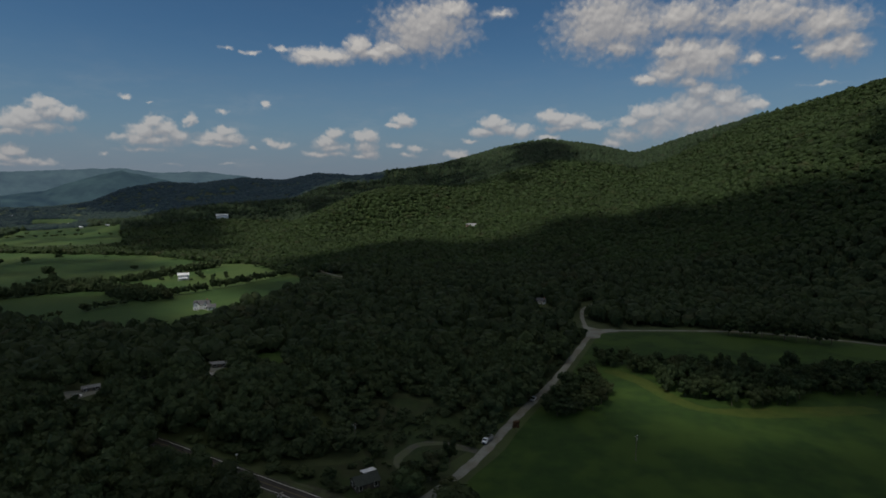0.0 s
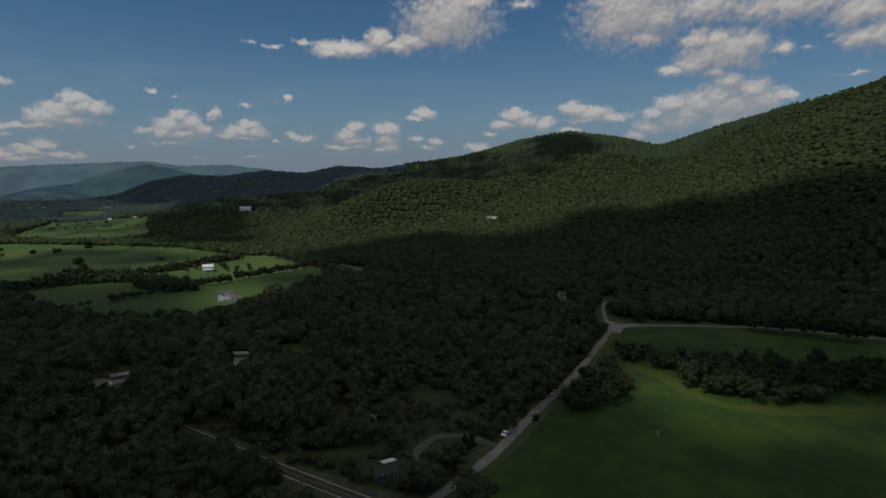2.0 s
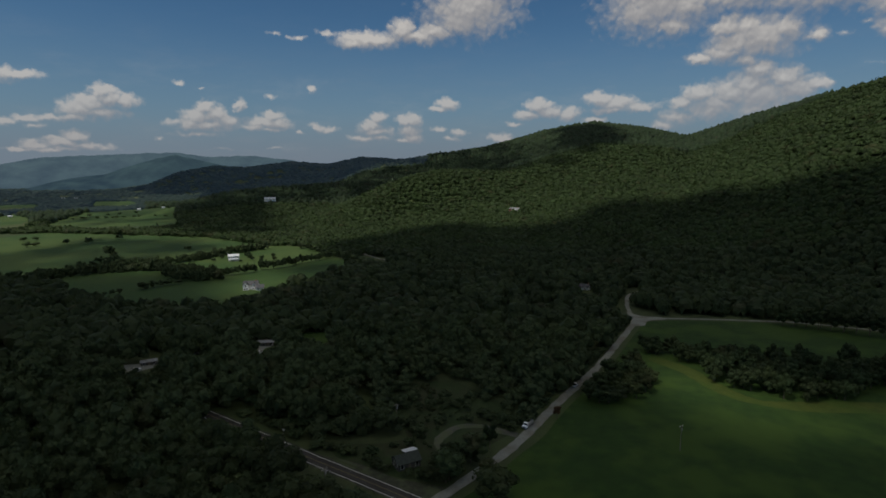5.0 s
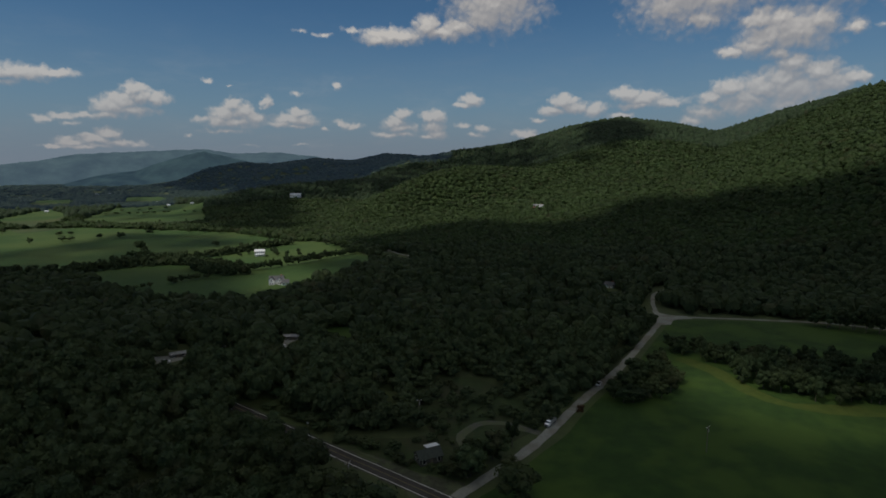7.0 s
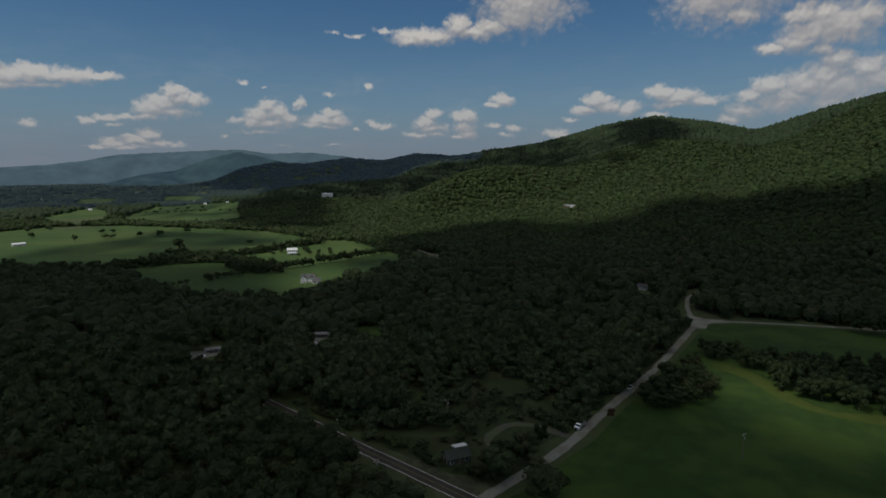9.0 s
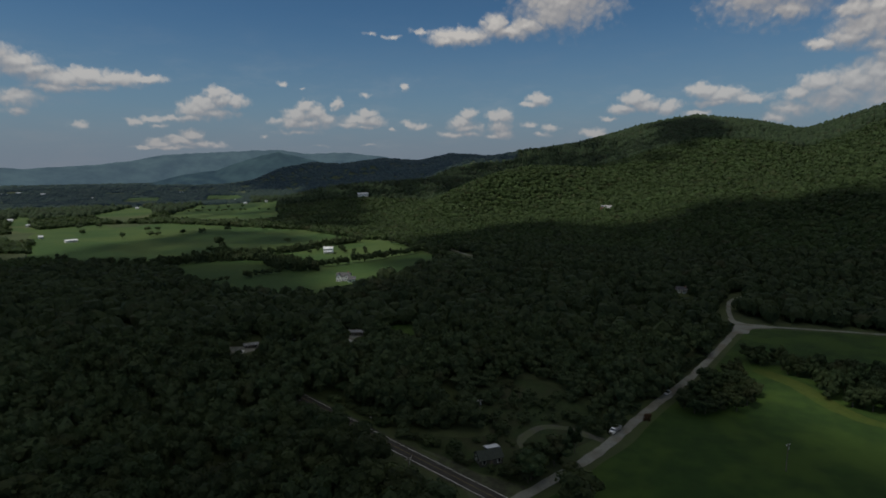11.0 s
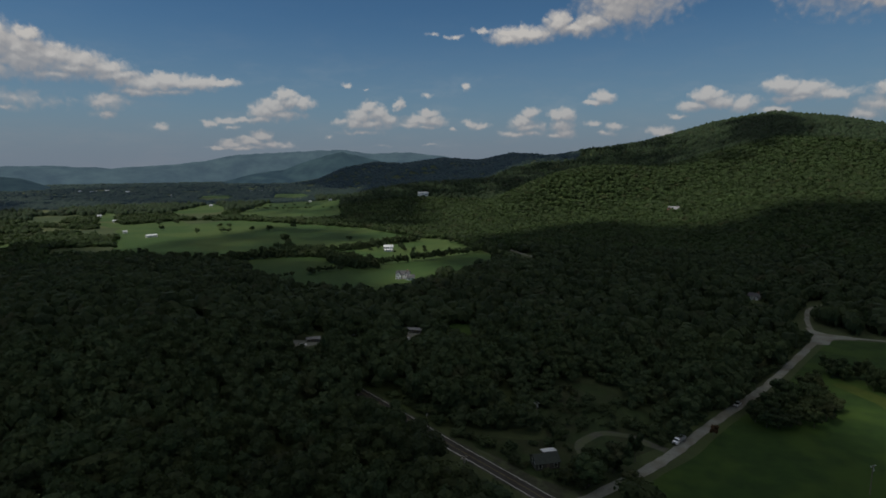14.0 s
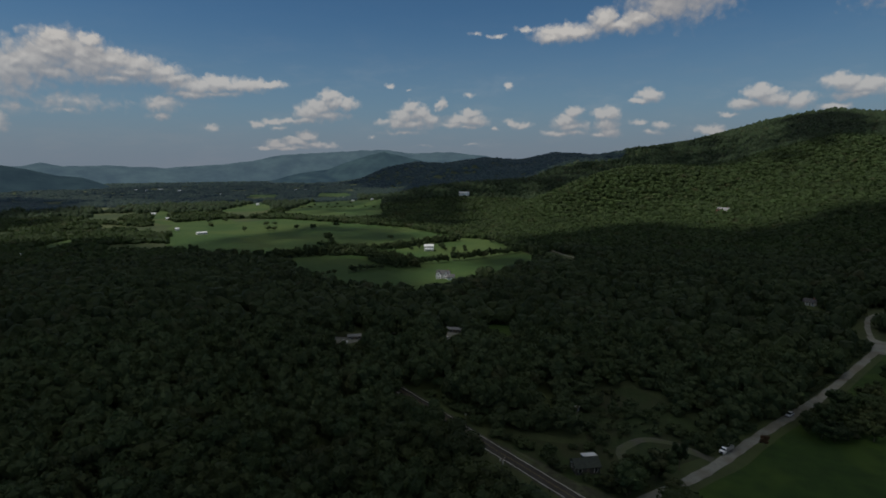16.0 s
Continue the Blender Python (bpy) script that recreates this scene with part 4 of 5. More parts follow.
def fill_wood():
    # near wood, tree by tree
    rng = np.random.RandomState(5)
    x, y = sites(8.6, 135, 330, -46, 72, 21)
    k = wooded(x, y)
    open_land = inside(x, y, GLADE)
    k &= ~(open_land & (rng.uniform(size=len(x)) < 0.5))
    x, y, open_land = x[k], y[k], open_land[k]
    r = np.hypot(x, y)
    order = np.argsort(r)
    x, y, r, open_land = x[order], y[order], r[order], open_land[order]
    size = stand(x, y, 4.2, 9.0, rng)
    tall = size * 1.1 + rng.uniform(6.0, 10.0, len(x))
    tall = np.where(open_land, rng.uniform(2.0, 7.5, len(x)), tall)
    rim = near_line(x, y, GLADE + GLADE[:1])
    tall = np.where(~open_land & (rim < 24), tall * (0.45 + 0.55 * rim / 24), tall)
    tall = clear_view(x, y, tall)
    k = tall > 1.6
    x, y, size, tall = x[k], y[k], size[k], tall[k]
    size = np.minimum(size, tall * 0.55 + 0.5)
    single, rest = slice(0, 150), slice(150, None)
    protos = []
    for i, (v, f) in enumerate(CROWN_A):
        protos.append(np_mesh("crown", v * [1, 1, 1] - [0, 0, 0], f, M_LEAF_T))
    trunk = bmesh.new()
    tube(trunk, (0, 0, -0.1), (0.02, 0.01, 0.9), 0.055, 0.035, 7)
    for i in range(5):
        a = i * 1.26
        tube(trunk, (0.02, 0.01, 0.45 + 0.08 * i), (0.45 * math.cos(a), 0.45 * math.sin(a), 0.95 + 0.08 * i), 0.025, 0.008, 5)
    tme = bpy.data.meshes.new("trunk")
    trunk.to_mesh(tme)
    tme.materials.append(M_BARK)
    zs = land(x, y)
    for i in range(150):
        t = thing("tree", "broad-leaved tree in full dark green summer leaf", "tree", pose(x[i], y[i], zs[i], 0, 0, float(rng.uniform(0, 360))), "trees of the near wood")
        c = new("crown", protos[i % 6])
        c.parent, c.location, c.scale = t, (0, 0, tall[i] * 0.16), (size[i], size[i], tall[i] * 0.44)
        b = new("trunk", tme)
        b.parent, b.scale = t, (size[i] * 1.2, size[i] * 1.2, tall[i] * 0.6)
    scatter("near_wood", x[rest], y[rest], size[rest], tall[rest], CROWN_B, M_LEAF, "dense broad-leaved wood in deep summer green", "wood", 31, -1.0)
    # middle wood
    x, y = sites(9.2, 330, 680, -46, 72, 22)
    k = wooded(x, y)
    x, y = x[k], y[k]
    tall = clear_view(x, y, rng.uniform(11, 17, len(x)))
    x, y, tall = x[tall > 3], y[tall > 3], tall[tall > 3]
    scatter("middle_wood", x, y, np.minimum(stand(x, y, 3.6, 9.0, rng), tall * 0.62), tall, CROWN_C, M_LEAF_SHADED, "closed wood across the valley floor", "wood", 32, -2.0)
    # mountain side
    x, y = sites(8.5, 680, 1400, -46, 72, 23)
    k = wooded(x, y) & (PLAIN(x, y) > 0)
    x, y = x[k], y[k]
    r = np.hypot(x, y)
    lo = (r < 960) & (np.degrees(np.arctan2(-x, y)) < 20)
    n = int(lo.sum())
    scatter("slope_wood", x[lo], y[lo], stand(x[lo], y[lo], 5.0, 9.8, rng), rng.uniform(11, 15.5, n), CROWN_G, M_LEAF_MT, "deciduous forest on the foot of the mountain", "wood", 37, -4.0)
    x, y = x[~lo], y[~lo]
    scatter("mountain_wood", x, y, stand(x, y, 5.2, 10.0, rng), rng.uniform(10, 16.5, len(x)), CROWN_D, M_LEAF_MT, "sunlit deciduous forest on the mountain side", "wood", 33, -4.5)
    x, y = sites(11.2, 1400, 3400, -46, 72, 24)
    a, r = np.degrees(np.arctan2(-x, y)), np.hypot(x, y)
    k = wooded(x, y) & (PLAIN(x, y) > 0)
    k &= (r < 2000) | (np.random.RandomState(44).uniform(size=len(x)) < np.where(r > 2500, 0.27, 0.52))
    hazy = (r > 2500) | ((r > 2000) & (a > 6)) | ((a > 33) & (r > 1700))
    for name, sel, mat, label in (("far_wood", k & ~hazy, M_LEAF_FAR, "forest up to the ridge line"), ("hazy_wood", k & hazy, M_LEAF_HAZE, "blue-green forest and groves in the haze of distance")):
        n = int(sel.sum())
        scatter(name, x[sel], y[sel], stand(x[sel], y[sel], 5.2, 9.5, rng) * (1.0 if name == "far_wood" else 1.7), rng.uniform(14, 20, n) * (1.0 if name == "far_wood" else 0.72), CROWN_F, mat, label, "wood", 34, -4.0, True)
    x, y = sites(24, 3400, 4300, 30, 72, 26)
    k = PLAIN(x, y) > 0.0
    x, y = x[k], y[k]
    scatter("plain_wood", x, y, rng.uniform(10, 16, len(x)), rng.uniform(6, 12, len(x)), CROWN_F, M_LEAF_PLAIN_HAZE, "belts of trees far out on the plain", "wood", 36)
    # behind and beside the view, to close the place
    x, y = sites(22, 0, 900, -181, 181, 25)
    a, r = np.degrees(np.arctan2(-x, y)), np.hypot(x, y)
    k = wooded(x, y) & ((a < -46) | (a > 72) | (r < 135))
    x, y = x[k], y[k]
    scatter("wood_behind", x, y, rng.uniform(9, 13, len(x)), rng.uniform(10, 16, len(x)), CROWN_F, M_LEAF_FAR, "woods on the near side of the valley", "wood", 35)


def PLAIN(x, y):
    """Positive where trees stand thick; on the open plain they stand in belts and groves."""
    a, r = np.degrees(np.arctan2(-x, y)), np.hypot(x, y)
    d, h, f = (np.interp(a, MT[:, 0], MT[:, i]) for i in (1, 2, 3))
    grove = 0.8 * lattice(x / 130 + 3, y / 90 + 7, 11) + 0.7 * lattice(x / 48, y / 36, 12)
    return np.where((a < 33) | (land(x, y) > 14) | (r < 780), 1.0, grove - 0.60)


fill_wood()


# ------------------------------------------------------------ clouds overhead, whose shadows lie on the land
CLOUD_BASE = 2500.0
GAPS = [(95, 258, 24), (128, 229, 14), (160, 220, 12), (-207, 460, 40)]
M_CLOUD = bpy.data.materials.new("cloud_vapour")
M_CLOUD.use_nodes = True
_n = Nodes(M_CLOUD.node_tree)
_n.add("ShaderNodeOutputMaterial", {0: _n.add("ShaderNodeMixShader", {0: 0.7, 1: _n.add("ShaderNodeBsdfDiffuse", {0: (0.9, 0.9, 0.9, 1)}).outputs[0],
                                                                    2: _n.add("ShaderNodeBsdfTranslucent", {0: (0.95, 0.95, 0.95, 1)}).outputs[0]}).outputs[0]})


def overhead_cloud(shadow, seed, step=95.0, puff=(75, 125), label="heavy grey-white cumulus cloud high over the valley", gap=None):
    """A cumulus bank whose shadow, down the sun's rays, covers the given stretch of land."""
    rng = np.random.RandomState(seed)
    xs, ys = np.array([p[0] for p in shadow]), np.array([p[1] for p in shadow])
    gx, gy = np.meshgrid(np.arange(xs.min(), xs.max() + step, step), np.arange(ys.min(), ys.max() + step, step))
    gx = (gx + rng.uniform(-0.35, 0.35, gx.shape) * step).ravel()
    gy = (gy + rng.uniform(-0.35, 0.35, gy.shape) * step).ravel()
    k = inside(gx, gy, shadow)
    gx, gy = gx[k], gy[k]
    off = SUN_DIR * (CLOUD_BASE / SUN_DIR.z)
    pieces = []
    for x, y in zip(gx, gy):
        r = rng.uniform(*puff)
        if gap:
            free = min(math.hypot(x - gx0, y - gy0) - gr for gx0, gy0, gr in gap)
            if free < 22:
                continue
            r = min(r, free)
        v, f = lump(rng, np.zeros(3), 1.0, ICO1, 0.05)
        v = v * [r, r, r * 0.55]
        v[:, 2] = np.maximum(v[:, 2], -r * 0.18)
        g = land_at(x, y)
        pieces.append((v + [x + off.x * (1 - g / CLOUD_BASE), y + off.y * (1 - g / CLOUD_BASE), CLOUD_BASE + rng.uniform(0, 35)], f))
    v, f = join(pieces)
    ob = new("cloud", np_mesh("cloud", v, f, M_CLOUD, True))
    return tagged(ob, label, "cloud", "clouds over the valley", "stuff")


overhead_cloud([(-1150, 330), (-700, 430), (-560, 440), (-430, 470), (-330, 370), (-205, 320), (-140, 430), (-105, 540), (-105, 640), (-116, 760), (-112, 850), (-75, 895), (-20, 925), (35, 885), (115, 830),
                (190, 840), (250, 855), (312, 840), (358, 770), (408, 695), (430, 628), (445, 585), (560, 510), (720, 440), (900, 410), (900, 90), (300, 60), (-300, 60), (-1200, 60)], 1, gap=GAPS, step=82.0)
overhead_cloud([(-420, 1330), (-700, 1250), (-900, 1600), (-1000, 1950), (-330, 1950), (-260, 1700), (-300, 1450)], 2, 62, (33, 43), "thin broken cumulus cloud over the wooded knoll")
overhead_cloud([(-1000, 2050), (-1500, 2400), (-1900, 2900), (-1500, 3400), (-300, 3450), (-250, 2700), (-330, 2050)], 12)
overhead_cloud([(235, 1950), (350, 1800), (320, 1480), (250, 1360), (205, 1600)], 3, 60, (45, 75), "small cumulus cloud over the mountain top")
overhead_cloud([(-330, 1560), (-60, 1440), (70, 1520), (60, 2350), (-80, 2700), (-300, 2600)], 4, 62, (27, 37), "thin broken cumulus cloud over the mountain")
overhead_cloud([(500, 690), (545, 730), (640, 770), (720, 740), (640, 650), (530, 640)], 5, 45, (28, 45), "small cumulus cloud over the mountain top")
overhead_cloud([(-1050, 480), (-1400, 790), (-1800, 1060), (-2250, 1030), (-2300, 600), (-1500, 250), (-1150, 330)], 6)
overhead_cloud([(-590, 430), (-625, 549), (-660, 690), (-640, 790), (-520, 800), (-380, 771), (-390, 655), (-420, 573), (-400, 505), (-440, 437)], 7, 46, (22, 29), "thin broken cumulus cloud over the pastures")
overhead_cloud([(-400, 455), (-310, 390), (-200, 380), (-160, 480), (-130, 580), (-180, 620), (-235, 540), (-262, 505), (-300, 505), (-350, 545), (-390, 540)], 17, 42, (29, 36), "thin broken cumulus cloud over the pastures", [(-207, 460, 40)])
overhead_cloud([(-380, 830), (-500, 890), (-620, 960), (-760, 1280), (-560, 1290), (-450, 1080), (-390, 930)], 10, 52, (31, 39), "thin broken cumulus cloud over the valley woods")
overhead_cloud([(-620, 1010), (-880, 1010), (-1050, 1330), (-910, 1530), (-700, 1250)], 13, 60, (21, 28), "thin broken cumulus cloud over the far hay field")
overhead_cloud([(-300, 1330), (-60, 1280), (230, 1250), (290, 1500), (200, 1800), (0, 2000), (-250, 1900)], 8, 58, (25, 33), "thin broken cumulus cloud over the mountain")
overhead_cloud([(-1200, 1250), (-1500, 1150), (-2300, 1400), (-3200, 2600), (-2400, 3400), (-1700, 2500), (-1100, 1500)], 9, 75, (27, 37), "thin broken cumulus cloud over the plain")


# places of single things in the plan
TREES_BY_LANE = [(3.5, 159, 7.2, 12.0), (2, 194, 3.0, 10.0), (-13, 171, 4.2, 6.5), (-10, 177, 4.2, 7.5), (-5, 184, 3.6, 6.5), (-16, 178, 4.2, 7.0), (-19, 171, 3.4, 5.0), (-10, 185, 3.4, 6.0), (-14, 190, 2.6, 4.5), (-86, 186, 2.4, 8.5)]
LANE_CAR, HIGHWAY_CAR = (43.6, 257.5), (-79.8, 189.9)
POLES = [(-36, 209, 20), (73, 198, 40), (-51, 159, 60)]
SIGN_A, SIGN_B = (-80, 199.5), (-47, 162)


# ------------------------------------------------------------ hedges, bushes and single trees
BUSH_MESH = [np_mesh("crown", *CROWN_B[i], M_LEAF_T) for i in range(6)]
TREE_MESH = [np_mesh("crown", *CROWN_M[i], M_LEAF_SHRUB) for i in range(6)]
_t = bmesh.new()
tube(_t, (0, 0, -0.15), (0.02, 0.01, 0.8), 0.05, 0.03, 7)
for _i in range(4):
    tube(_t, (0.02, 0.01, 0.4 + 0.1 * _i), (0.4 * math.cos(_i * 1.6), 0.4 * math.sin(_i * 1.6), 0.9 + 0.08 * _i), 0.022, 0.008, 5)
STEM = bpy.data.meshes.new("trunk")
_t.to_mesh(STEM)
_t.free()
STEM.materials.append(M_BARK)
GREEN = np.random.RandomState(77)


def plant(x, y, wide, tall, name="tree", label="broad-leaved tree in green summer leaf", category="tree", group="", fine=False):
    t = thing(name, label, category, pose(x, y, land_at(x, y), 0, 0, float(GREEN.uniform(0, 360))), group)
    low = 0.05 if name == "bush" or "row" in group else 0.12
    c = new("crown", (TREE_MESH if fine else BUSH_MESH)[GREEN.randint(6)])
    c.parent, c.location, c.scale = t, (0, 0, tall * low), (wide, wide, tall * (1 - low) * 0.5)
    b = new("trunk", STEM)
    b.parent, b.scale = t, (wide, wide, tall * 0.6)
    return t


def along(line, step, spread, wide, tall, gap=0.0, **tags):
    pts = curve_points(line, step)
    for p in pts:
        if GREEN.uniform() < gap:
            continue
        plant(p.x + GREEN.normal() * spread, p.y + GREEN.normal() * spread, GREEN.uniform(*wide), GREEN.uniform(*tall), **tags)


def hedgerow(lines, seed):
    """Overgrown hedgerows between the pastures: trees grown into one another along lines."""
    rng = np.random.RandomState(seed)
    rows = []
    for line, spread, wide, tall in lines:
        for p in curve_points(line, 3.6):
            rows.append((p.x + rng.normal() * spread, p.y + rng.normal() * spread, rng.uniform(*wide), rng.uniform(*tall)))
            rows.append((p.x + rng.normal() * spread, p.y + rng.normal() * spread, rng.uniform(*wide) * 0.7, rng.uniform(*tall) * 0.5))
    x, y, w, h = np.array(rows).T
    return scatter("hedgerow", x, y, w, h, CROWN_B, M_LEAF, "overgrown leafy hedgerows between the pastures", "hedgerow", seed, -0.4)


hedgerow([([(-500, 470), (-462, 476), (-430, 500), (-410, 529), (-382, 544), (-347, 553)], 2.6, (4.2, 6.2), (9, 14)),
          ([(-438, 550), (-425, 560), (-410, 574), (-382, 582), (-362, 600), (-342, 618), (-332, 660), (-300, 715)], 2.0, (3.6, 5.4), (8, 13)),
          ([(-340, 545), (-322, 524), (-300, 506), (-285, 499), (-272, 500), (-256, 505)], 1.8, (3.8, 5.6), (9, 13.5)),
          ([(-336, 552), (-314, 541), (-292, 528), (-276, 524)], 1.8, (3.8, 5.6), (9, 13.5))], 61)
WINDBREAK = dict(label="tree of a close windbreak row", group="windbreak row by the white house")
along([(-266, 523), (-252, 534), (-241, 548)], 3.4, 0.5, (2.8, 3.6), (8.5, 10.5), **WINDBREAK)
along([(-239.5, 557.5), (-225.5, 568), (-214, 585)], 3.8, 0.8, (3.0, 4.0), (9.5, 12.5), **WINDBREAK)
along([(-216, 593), (-199, 616), (-188, 641)], 3.8, 0.8, (3.0, 3.8), (8.5, 11.0), **WINDBREAK)
for px, py, w, h in ((-466, 637, 7.5, 16), (-458, 632, 5, 9), (-432, 596, 6, 11), (-446, 590, 5, 9), (-662, 678, 4, 10), (-642, 711, 6, 8), (-636, 720, 5, 8), (-608, 742, 5, 9), (-585, 757, 6, 12), (-568, 801, 6, 10), (-302, 452, 5.0, 9), (-306, 456, 4, 7), (-300, 464, 4.5, 8), (-296, 471, 4, 6), (-292, 475, 3.8, 6),
                     (-286, 480, 4, 6), (-327, 421, 2.4, 4), (-320, 426, 2.4, 4), (-316, 430, 2.6, 5), (-313, 435, 2.6, 5), (-395, 690, 5, 8), (-520, 830, 5, 8), (-760, 700, 5, 9)):
    plant(px, py, w, h, label="lone leafy tree standing in a pasture", group="field trees")
for px, py, w, h in ((-318, 628, 4, 8), (-311, 632, 4, 9), (-290, 636, 4, 10), (-282, 628, 3.5, 8), (-276, 620, 3, 6), (-320, 612, 3, 5), (-268, 628, 3, 6), (-262, 612, 2.6, 5), (-284, 606, 2.2, 3.5), (-258, 640, 3, 7), (-250, 622, 3, 7)):
    plant(px, py, w, h, label="garden tree beside the white farmhouse", group="garden trees")

along([(-178, 236), (-152, 222.5), (-128, 209.5)], 5.0, 1.2, (4.0, 5.5), (9.5, 12), label="leafy tree between wood and highway", group="trees by the highway", fine=True)
VERGE = dict(name="bush", label="leafy shrub on the verge of the highway", category="bush", group="verge bushes")
along([(-125, 226), (-96, 211), (-72, 196), (-52, 186)], 4.0, 1.3, (2.2, 3.6), (2.5, 5.5), 0.1, **VERGE)
along([(-118, 229), (-92, 215), (-66, 201)], 6.0, 1.6, (3.0, 4.5), (4.5, 8), 0.1, **VERGE)
for px, py, w, h in ((-700, 770, 6, 8), (-690, 782, 5, 7), (-610, 858, 7, 10), (-585, 852, 6, 9), (-500, 842, 7, 11), (-470, 836, 6, 9), (-400, 800, 6, 9), (-360, 775, 6, 10), (-820, 790, 6, 9), (-840, 770, 6, 10),
                     (-250, 720, 6, 10), (-236, 706, 5, 9), (-222, 694, 6, 10), (-210, 672, 5, 9), (-196, 655, 6, 10), (-640, 510, 7, 11), (-560, 486, 7, 11), (-540, 478, 6, 9)):
    plant(px, py, w, h, label="leafy tree on the edge of the pastures", group="field trees")

along([(8, 202), (15, 215), (29.5, 242), (52.5, 282), (68.5, 314), (90.5, 360), (99.5, 376)], 4.2, 0.9, (1.8, 3.0), (2.0, 4.5), 0.2, name="bush", label="leafy shrub on the verge of the gravel lane", category="bush", group="lane bushes")
SHRUB = dict(name="bush", label="dense rounded green shrub in the meadow", category="bush", group="meadow bushes")


along([(-930, 1150), (-860, 1160), (-780, 1170), (-680, 1180)], 13, 3, (3.5, 5), (4, 7), 0.2, label="small leafy tree in a far hedge line", group="far field trees")
along([(-960, 1210), (-900, 1230), (-840, 1260), (-780, 1290)], 30, 6, (4, 6), (5, 8), 0.2, label="small leafy tree in a far hedge line", group="far field trees")


def thicket(poly, step, wide, tall, seed, **tags):
    rng = np.random.RandomState(seed)
    xs, ys = [p[0] for p in poly], [p[1] for p in poly]
    gx, gy = np.meshgrid(np.arange(min(xs), max(xs), step), np.arange(min(ys), max(ys), step))
    gx = (gx + rng.uniform(-0.4, 0.4, gx.shape) * step).ravel()
    gy = (gy + rng.uniform(-0.4, 0.4, gy.shape) * step).ravel()
    k = inside(gx, gy, poly)
    for x, y in zip(gx[k], gy[k]):
        plant(float(x), float(y), rng.uniform(*wide), rng.uniform(*tall), fine=True, **tags)


thicket([(44, 239), (66, 238), (82, 258), (88, 285), (80, 296), (66, 284)], 6.4, (2.9, 4.3), (5.0, 9.0), 3, **SHRUB)
thicket([(84, 322), (100, 300), (118, 286), (108, 268), (134, 246), (164, 245), (180, 262), (224, 256), (300, 236), (310, 262), (240, 285), (208, 295), (163, 297), (130, 306)], 6.8, (3.0, 4.6), (6.5, 11.5), 4, **SHRUB)
_x, _y = sites(4.0, 145, 275, -20, 32, 9)
_k = inside(_x, _y, GLADE) & (near_line(_x, _y, DRIVE) > 3.6) & (near_line(_x, _y, LANE) > 4.0) & (near_line(_x, _y, HIGHWAY) > 6.5) & (np.hypot(_x + 27.5, _y - 181.5) > 7.0)
_x, _y = _x[_k], _y[_k]
_r = np.random.RandomState(8)
_k = lattice(_x / 11, _y / 11, 15) > 0.42
_x, _y = _x[_k], _y[_k]
_h = _r.uniform(1.2, 3.6, len(_x))
scatter("scrub", _x, _y, _h * _r.uniform(0.5, 0.8, len(_x)), _h, CROWN_B, M_LEAF, "tangled low scrub and saplings on rough ground", "scrub", 41)
for px, py, w, h in ((199, 372, 4.5, 9), (205, 369, 5, 11), (211, 367, 5, 12), (217, 364, 5, 12), (223, 361, 5, 13), (229, 358, 5, 12), (235, 355, 5, 13), (241, 352, 5, 12), (247, 349, 5, 11), (253, 347, 4.5, 9), (208, 372, 5, 12), (220, 367, 5, 13), (232, 362, 5, 13)):
    plant(px, py, w, h, label="leafy tree between meadow and gravel lane", group="lane trees", fine=True)
rusty = thing("tree", "small tree with dry rust-brown leaves beside the gravel lane", "tree", pose(30.5, 222, land_at(30.5, 222), 0, 0, 40), "lane trees")
rusty_crown = new("crown", np_mesh("crown", *CROWN_M[2], M_LEAF_RUST))
rusty_crown.parent, rusty_crown.location, rusty_crown.scale = rusty, (0, 0, 0.9), (1.7, 1.7, 2.3)
rusty_stem = new("trunk", STEM)
rusty_stem.parent, rusty_stem.scale = rusty, (1.8, 1.8, 3.4)
for px, py, w, h in TREES_BY_LANE:
    plant(px, py, w, h, label="tall leafy tree beside the gravel lane", group="lane trees", fine=True)


